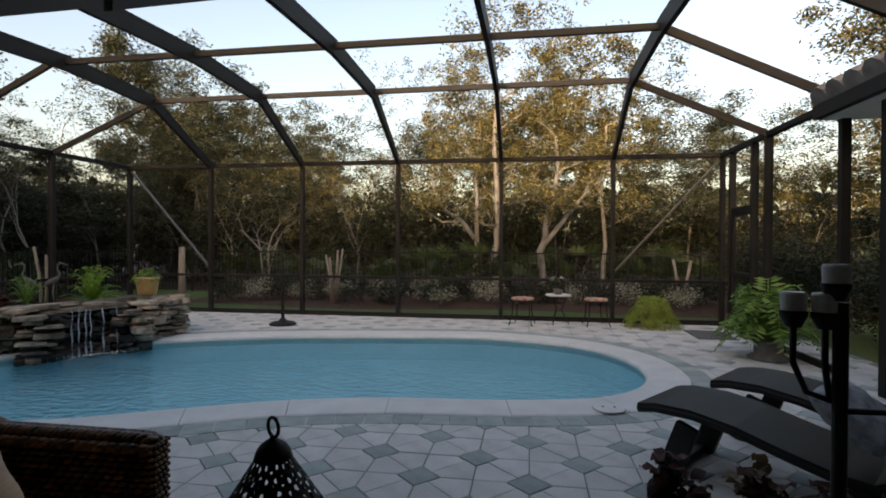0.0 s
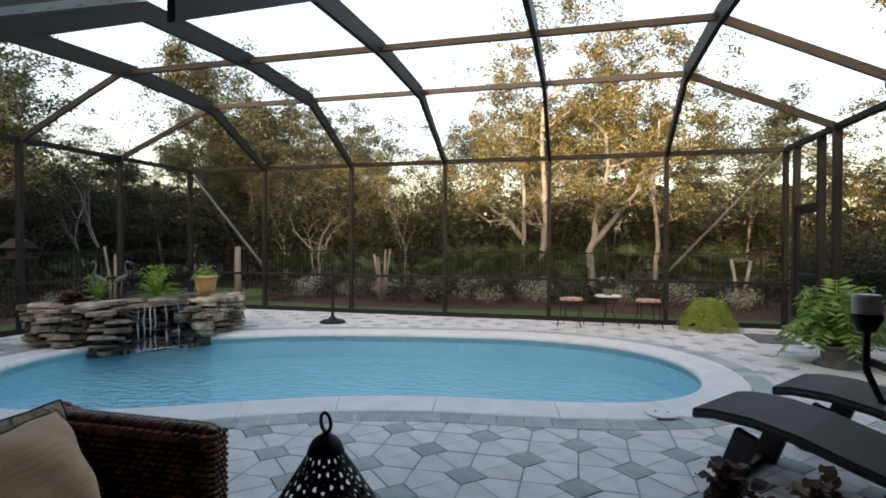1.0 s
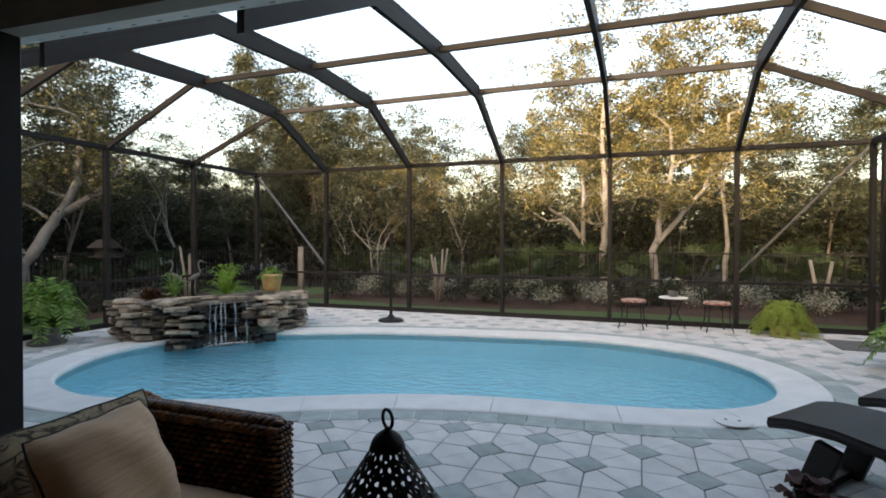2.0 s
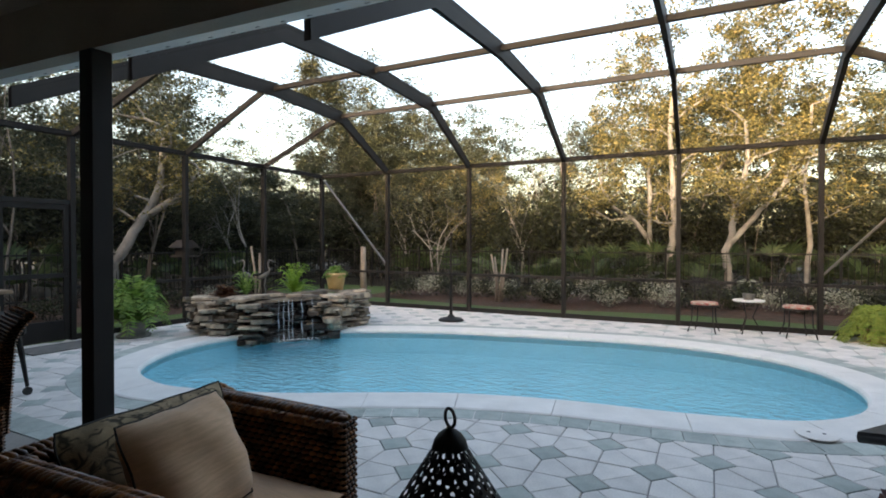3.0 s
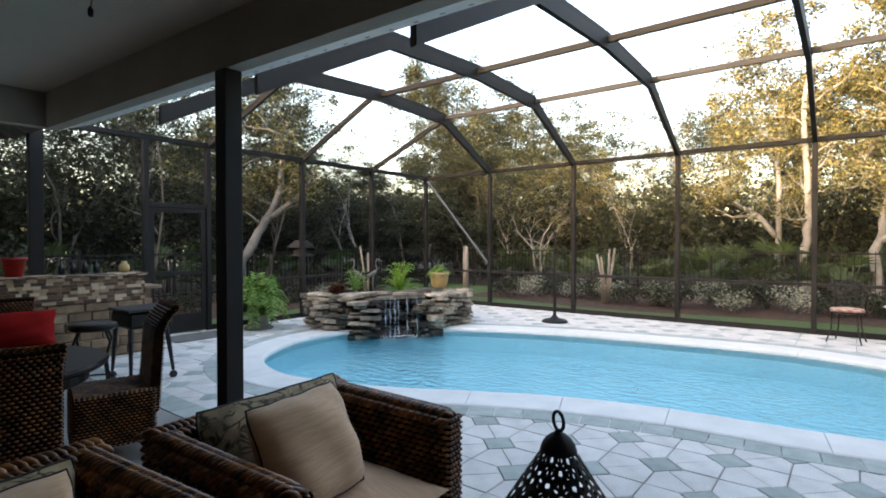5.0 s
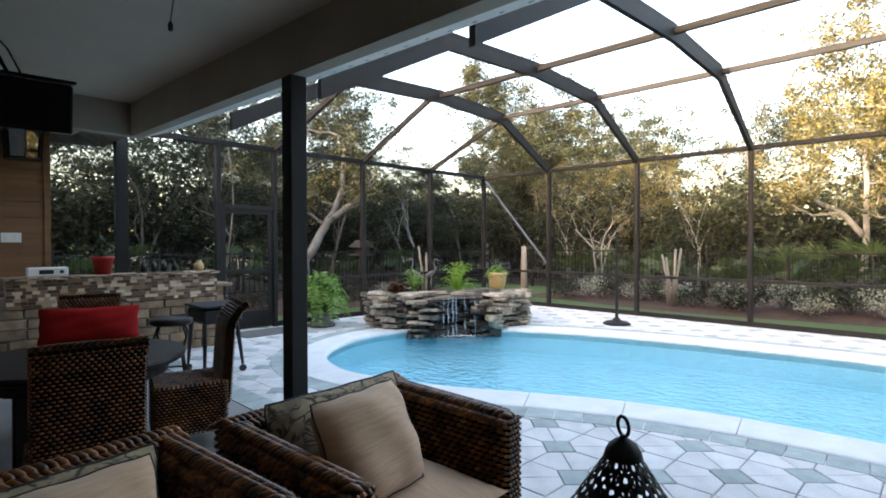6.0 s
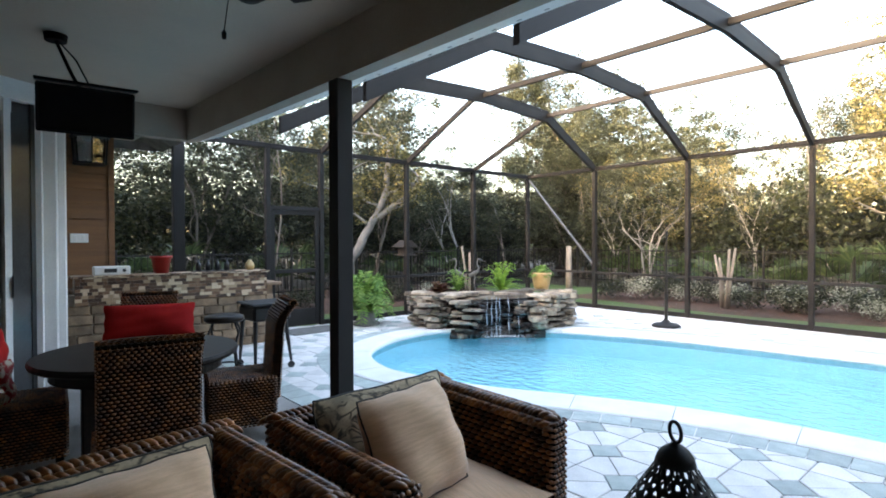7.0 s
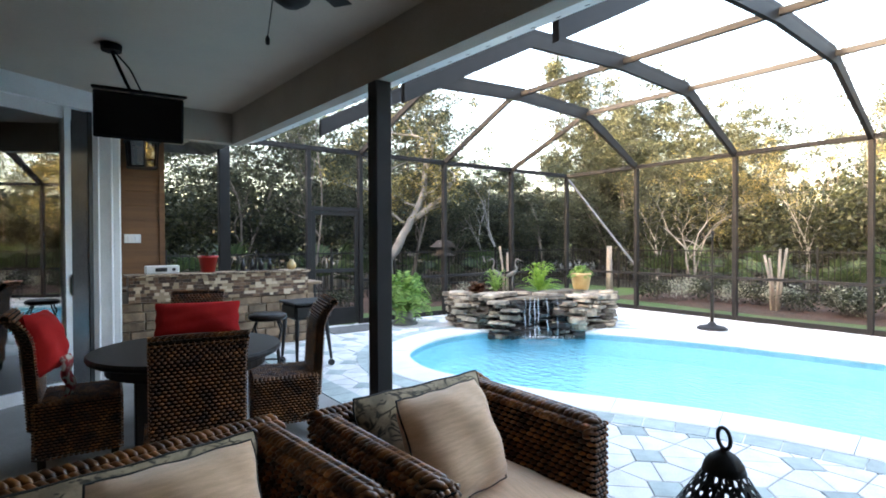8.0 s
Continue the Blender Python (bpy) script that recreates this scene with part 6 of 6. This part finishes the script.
heron.tube([(0.06, 0, 0.36), (0.09, 0, 0.42), (0.06, 0, 0.48), (0.06, 0, 0.55), (0.09, 0, 0.585), (0.12, 0, 0.575), (0.2, 0, 0.54)], (0.022, 0.016, 0.012, 0.012, 0.018, 0.012, 0.002), 8)
for x, y, tn in ((-6.95, 6.72, 30), (-7.25, 6.62, 200)):
    ob = tagged(new("bird_statue", heron.mesh("bird_statue", STONEPOT, True)), "grey metal wading bird statue on the rocks", "statue", "bird statues")
    ob.matrix_world = pose(x, y, 0.6, 0, 0, tn)

# ---- deck furniture ----
stand_ = thing("hook_stand", "black iron stand with cross arms on a round base", "stand", at=(-4.43, 8.98, 0.0))
part("base", Geo().lathe([(0, 0), (0.24, 0), (0.245, 0.02), (0.2, 0.05), (0.08, 0.075), (0.035, 0.13), (0, 0.13)], sides=32), IRON, stand_, "", True)
part("tube", Geo().tube([(0, 0, 0.1), (0, 0, 0.62)], 0.03, 12), IRON, stand_)
part("pole", Geo().tube([(0, 0, 0.6), (0, 0, 1.62)], 0.018, 10), IRON, stand_)
for z, l in ((1.08, 0.2), (1.22, 0.16)):
    part("cross_arm", Geo().tube([(-l, 0, z + 0.05), (-l, 0, z), (l, 0, z), (l, 0, z + 0.05)], 0.010, 7), IRON, stand_)
part("finial", Geo().lathe([(0, 1.6), (0.03, 1.63), (0.02, 1.67), (0, 1.69)], sides=12), IRON, stand_, "", True)


def lounger(label, x, y, turn):
    """Foot end at its origin, running along +x."""
    c = thing("sun_lounger", label, "lounger", "sun loungers", at=(x, y, 0), turn=turn)
    prof = [(0, 0.425), (0.12, 0.45), (0.35, 0.455), (0.6, 0.42), (0.85, 0.355), (1.1, 0.30), (1.25, 0.29)]
    def sheet(pr, w, th):
        g = Geo()
        for px, pz in pr:
            g.v += [(px, -w / 2, pz - th), (px, w / 2, pz - th), (px, w / 2, pz), (px, -w / 2, pz)]
        for i in range(len(pr) - 1):
            g.f += [(i * 4 + q, i * 4 + (q + 1) % 4, i * 4 + 4 + (q + 1) % 4, i * 4 + 4 + q) for q in range(4)]
        n = len(g.v)
        g.f += [(0, 3, 2, 1), (n - 4, n - 3, n - 2, n - 1)]
        return g
    part("seat", sheet(prof, 0.64, 0.05), SLING, c, "charcoal woven curved seat")
    part("backrest", sheet([(1.25, 0.29), (1.45, 0.4), (1.75, 0.62), (1.95, 0.74)], 0.64, 0.05), SLING, c)
    for sy in (-0.3, 0.3):
        part("side_rail", Geo().tube([(px, sy, pz - 0.04) for px, pz in prof], 0.028, 8), SLING, c, "", True)
    for px, sl in ((0.32, -0.12), (1.2, 0.1)):
        g = Geo()
        g.box(-0.03, 0.03, -0.3, 0.3, 0, 0.05, 0.005, pose(px + sl, 0, 0))
        for sy in (-0.28, 0.28):
            g.bar((px + sl, sy, 0.0), (px, sy, 0.34 if px < 1 else 0.25), 0.06, 0.14, (1, 0, 0), 0.006)
        part("leg", g, SLING, c)
    return c


lounger("charcoal woven sun lounger with a raised curved foot end", 0.93, 3.95, -38)
lounger("charcoal woven sun lounger beside the other lounger", 1.62, 4.66, -38)
throw_pillow("grey and white pillow on the sun lounger", (1.80, 3.24, 0.56), 40, 0, 52, 0.6, 0.42, 0.2, surf("grey_print_cloth", (0.40, 0.40, 0.40), 0.9, (0.20, 0.21, 0.22), 14, mix=0.4), False)


def bistro_chair(x, y, turn):
    c = thing("bistro_chair", "black iron bistro chair with a red print seat pad", "chair", "bistro set chairs", at=(x, y, 0), turn=turn)
    part("seat_frame", Geo().ring((0, 0, 0.45), 0.2, 0.012, "z"), IRON, c, "", True)
    part("seat_pad", Geo().lathe([(0, 0.455), (0.19, 0.455), (0.215, 0.475), (0.2, 0.505), (0.12, 0.515), (0, 0.512)], sides=24), surf("red_print_cloth", (0.36, 0.10, 0.08), 0.9, (0.42, 0.36, 0.28), 22, mix=0.3), c, "red print round seat pad", True)
    for sx, sy in ((-0.17, -0.15), (0.17, -0.15), (-0.15, 0.17), (0.15, 0.17)):
        part("leg", Geo().tube([(sx * 0.9, sy * 0.9, 0.45), (sx * 0.95, sy * 0.95, 0.2), (sx * 1.25, sy * 1.25, 0.006)], 0.010, 6), IRON, c)
    part("back_frame", Geo().tube([(-0.18, 0.15, 0.45), (-0.2, 0.2, 0.75), (-0.1, 0.23, 0.88), (0.1, 0.23, 0.88), (0.2, 0.2, 0.75), (0.18, 0.15, 0.45)], 0.011, 7), IRON, c, "", True)
    for k in range(5):
        xx = -0.14 + k * 0.07
        part("back_bar", Geo().tube([(xx * 0.9, 0.165, 0.46), (xx * 1.1, 0.215, 0.68), (xx, 0.23, 0.86)], 0.006, 5), IRON, c)
    for z in (0.6, 0.74):
        part("back_scroll", Geo().ring((0, 0.2 + (z - 0.6) * 0.1, z), 0.06, 0.006, "y", 16, 5), IRON, c)


bistro_chair(-0.1, 9.80, -12)
bistro_chair(1.22, 9.88, 10)
bt = thing("bistro_table", "small round bistro table with a pale top", "table", at=(0.55, 9.95, 0))
part("tabletop", Geo().lathe([(0, 0.53), (0.22, 0.53), (0.24, 0.545), (0.22, 0.56), (0, 0.56)], sides=28), WAX, bt)
for k in range(3):
    a = k * math.tau / 3
    part("leg", Geo().tube([(0.16 * math.cos(a), 0.16 * math.sin(a), 0.53), (0.06 * math.cos(a), 0.06 * math.sin(a), 0.28), (0.2 * math.cos(a), 0.2 * math.sin(a), 0.006)], 0.010, 6), IRON, bt)
bp = thing("table_plant", "small plant with white flowers on the bistro table", "plant", at=(0.55, 9.95, 0.56))
part("pot", Geo().lathe([(0, 0), (0.07, 0), (0.1, 0.1), (0, 0.1)]), STONEPOT, bp)
g = Geo()
leaf_cloud(g, (0, 0, 0.2), 0.2, 160, 0.035, random.Random(4), 0.6)
part("leaves", g, UNDER, bp)
g = Geo()
leaf_cloud(g, (0, 0, 0.28), 0.22, 40, 0.028, random.Random(5), 0.3)
part("flowers", g, SILVER, bp)

cand = thing("candle_stand", "tall black iron candle stand with three white candle cups", "candelabra", at=(0.835, 1.57, 0))
part("base", Geo().lathe([(0, 0.006), (0.17, 0.006), (0.17, 0.02), (0.05, 0.05), (0.02, 0.09), (0, 0.09)], sides=28), IRON, cand, "", True)
part("pole", Geo().tube([(0, 0, 0.05), (0, 0, 1.34)], 0.019, 12), IRON, cand)
for k, (dx, dy, z) in enumerate(((-0.012, 0.0, 1.365), (-0.03, 0.015, 1.285), (-0.097, 0.045, 1.285), (0.14, -0.09, 1.265))):
    arm = part("arm", Geo().tube([(0, 0, z - 0.22), (dx * 0.7, dy * 0.7, z - 0.2), (dx, dy, z - 0.12), (dx, dy, z - 0.02)], 0.009, 7), IRON, cand, "", True)
    part("cup", Geo().lathe([(0, -0.02), (0.02, -0.02), (0.035, 0.012), (0.036, 0.026), (0, 0.026)], dx, dy, z, 22), IRON, arm)
    part("candle", Geo().lathe([(0.032, 0.027), (0.0335, 0.072), (0.03, 0.078), (0.0, 0.076)], dx, dy, z, 22), WAX, arm, "pale wax candle")


def ruffled_plant(label, x, y, h, seed, leaves, pot_r):
    rnd = random.Random(seed)
    t = thing("croton_plant", label, "plant", "potted crotons", at=(x, y, 0.0))
    part("pot", Geo().lathe([(0, 0.006), (pot_r * 0.7, 0.006), (pot_r, 0.24), (pot_r * 1.08, 0.24), (pot_r * 1.08, 0.27), (pot_r * 0.92, 0.27), (pot_r * 0.9, 0.22), (0, 0.22)]), BLACKPL, t, "dark round pot", True)
    st, g = Geo(), Geo()
    for k in range(4):
        a = rnd.uniform(0, math.tau)
        top = Vector((math.cos(a) * 0.08, math.sin(a) * 0.08, h * rnd.uniform(0.75, 1.0)))
        st.tube([(0, 0, 0.22), (top.x * 0.6, top.y * 0.6, top.z * 0.7), top], (0.012, 0.01, 0.007), 6)
        for j in range(13):
            b, el = j * 2.4 + rnd.random(), rnd.uniform(-0.2, 0.9)
            d = Vector((math.cos(b) * math.cos(el), math.sin(b) * math.cos(el), math.sin(el)))
            side = d.cross(Vector((0, 0, 1))).normalized()
            l, w = rnd.uniform(0.08, 0.13), rnd.uniform(0.025, 0.04)
            o = top - Vector((0, 0, rnd.uniform(0, 0.14)))
            m = len(g.v)
            for i in range(5):
                s = i / 4
                ww = w * math.sin(max(0.12, s) * math.pi * 0.92) + 0.004
                c = o + d * l * s + Vector((0, 0, -0.05 * s * s))
                g.v += [tuple(c - side * ww + Vector((0, 0, 0.012 * math.sin(i * 2.2)))), tuple(c + side * ww + Vector((0, 0, 0.012 * math.cos(i * 2.2))))]
            g.f += [(m + i * 2, m + i * 2 + 1, m + i * 2 + 3, m + i * 2 + 2) for i in range(4)]
    part("stems", st, BARK, t)
    part("leaves", g, leaves, t)


ruffled_plant("dark red ruffled leaf plant in a pot", 0.68, 2.58, 0.52, 3, CROTON, 0.12)
ruffled_plant("red and yellow croton in a dark pot", 1.06, 2.52, 0.50, 4, CROTON_Y, 0.15)
ruffled_plant("red and yellow croton in a wide dark pot", 1.42, 2.62, 0.36, 5, CROTON_Y, 0.2)
mat = thing("door_mat", "flat grey door mat on the deck", "mat", at=(2.95, 9.2, 0.004))
part("pad", Geo().box(-0.3, 0.3, -0.42, 0.42, 0, 0.012, 0.004), STONEPOT, mat)
hose = thing("floor_mat", "thin grey mat at the screen door", "mat", at=(-8.2, 4.1, 0.004))
part("pad", Geo().box(-0.3, 0.3, -0.45, 0.45, 0, 0.012, 0.004), STONEPOT, hose)
feeder = thing("bird_feeder", "wooden bird feeder on a post in the garden", "feeder", at=(-10.9, 8.1, -0.05))
part("post", Geo().box(-0.045, 0.045, -0.045, 0.045, 0, 1.2, 0.004), OLDWOOD, feeder)
part("tray", Geo().box(-0.22, 0.22, -0.22, 0.22, 1.2, 1.24, 0.004), OLDWOOD, feeder)
part("house", Geo().box(-0.14, 0.14, -0.14, 0.14, 1.24, 1.42, 0.004), OLDWOOD, feeder)
part("roof", Geo().add([(-0.25, -0.25, 1.42), (0.25, -0.25, 1.42), (0.25, 0.25, 1.42), (-0.25, 0.25, 1.42), (-0.25, 0, 1.6), (0.25, 0, 1.6)], [(0, 1, 5, 4), (2, 3, 4, 5), (0, 4, 3), (1, 2, 5), (0, 3, 2, 1)]), OLDWOOD, feeder)

# ---- deck pavers: squares with two corners cut, and diamonds between them ----
STEP, CUT, GX, GY = 0.352, 0.14, 0.013, 3.29
GAP = 0.0035


def shrink(poly, d):
    n = len(poly)
    cx, cy = sum(p[0] for p in poly) / n, sum(p[1] for p in poly) / n
    return [(p[0] + (cx - p[0]) / math.hypot(cx - p[0], cy - p[1]) * d, p[1] + (cy - p[1]) / math.hypot(cx - p[0], cy - p[1]) * d) for p in poly]


def piece_mesh(name, poly, material):
    return Geo().prism(shrink(poly, GAP * 1.4), -0.05, 0.0, 0.004).mesh(name, material)


c_, s_ = CUT, STEP
h_ = c_ / 2
halves = {0: (piece_mesh("paver", [(c_, 0), (s_, 0), (s_, s_ - c_), (s_ - h_, s_ - h_), (h_, h_)], PAVER_W), piece_mesh("paver", [(0, c_), (h_, h_), (s_ - h_, s_ - h_), (s_ - c_, s_), (0, s_)], PAVER_W)),
          1: (piece_mesh("paver", [(0, 0), (s_ - c_, 0), (s_ - h_, h_), (h_, s_ - h_), (0, s_ - c_)], PAVER_W), piece_mesh("paver", [(s_, c_), (s_, s_), (c_, s_), (h_, s_ - h_), (s_ - h_, h_)], PAVER_W))}
diamond = piece_mesh("diamond_paver", [(-c_, 0), (0, -c_), (c_, 0), (0, c_)], PAVER_G)
rest_w, rest_g = Geo(), Geo()
spots = []
PAVED = offset_loop(POOL, 0.47)
for j in range(-4, 21):
    for i in range(-26, 14):
        x, y = GX + i * STEP, GY + j * STEP
        for kind, px, py in ((0, x + s_ / 2, y + s_ / 2), (1, x, y)):
            if kind == 1 and (i + j) % 2:
                continue
            if px < X0 - 0.06 or px > 4.3 or py < 2.38 or py > Y0 + 0.03 or inside((px, py), PAVED):
                continue
            spots.append((math.hypot(px + 0.6, py - 1.0), kind, (i + j) % 2, x, y))
spots.sort()
count = {0: 0, 1: 0}
rp = random.Random(5)
for d, kind, odd, x, y in spots:
    for me in (diamond,) if kind else halves[odd]:
        m = pose(x, y, rp.uniform(-0.0015, 0.0015), rp.uniform(-0.3, 0.3), rp.uniform(-0.3, 0.3), 0)
        if count[kind] < (300 if kind == 0 else 150):
            count[kind] += 1
            ob = new("diamond_paver" if kind else "paver", me)
            ob.matrix_world = m
            ob.parent = pavement
        else:
            (rest_g if kind else rest_w).add([m @ v.co for v in me.vertices], [tuple(q.vertices) for q in me.polygons])
tagged(part("far_pavers", rest_w, PAVER_WJ, pavement), kind="stuff")
tagged(part("far_diamond_pavers", rest_g, PAVER_GJ, pavement), kind="stuff")

# border bricks round the coping and along the patio floor
edge_loop, far_loop = offset_loop(POOL, 0.428), offset_loop(POOL, 0.66)


def resample(a, b, step):
    out, left = [], 0.0
    n = len(b)
    for i in range(n):
        l = (b[(i + 1) % n] - b[i]).length
        s = left
        while s < l:
            t = s / l
            out.append((a[i].lerp(a[(i + 1) % n], t), b[i].lerp(b[(i + 1) % n], t)))
            s += step
        left = s - l
    return out


ribs = resample(edge_loop, far_loop, 0.235)
for (a0, b0), (a1, b1) in zip(ribs, ribs[1:] + ribs[:1]):
    if (b1 - b0).length > 0.4:
        continue
    poly = shrink([tuple(a0), tuple(b0), tuple(b1), tuple(a1)], 0.004)
    part("border_brick", Geo().prism(poly, -0.05, 0.005 + rp.uniform(-0.001, 0.001), 0.004), PAVER_G, pavement)
brick = Geo().prism(shrink([(0, 0), (0.235, 0), (0.235, 0.26), (0, 0.26)], 0.004), -0.05, 0.004, 0.004).mesh("border_brick", PAVER_G)
for k in range(56):
    ob = new("border_brick", brick)
    ob.matrix_world = pose(-8.75 + k * 0.235, 2.11, rp.uniform(-0.001, 0.001))
    ob.parent = pavement
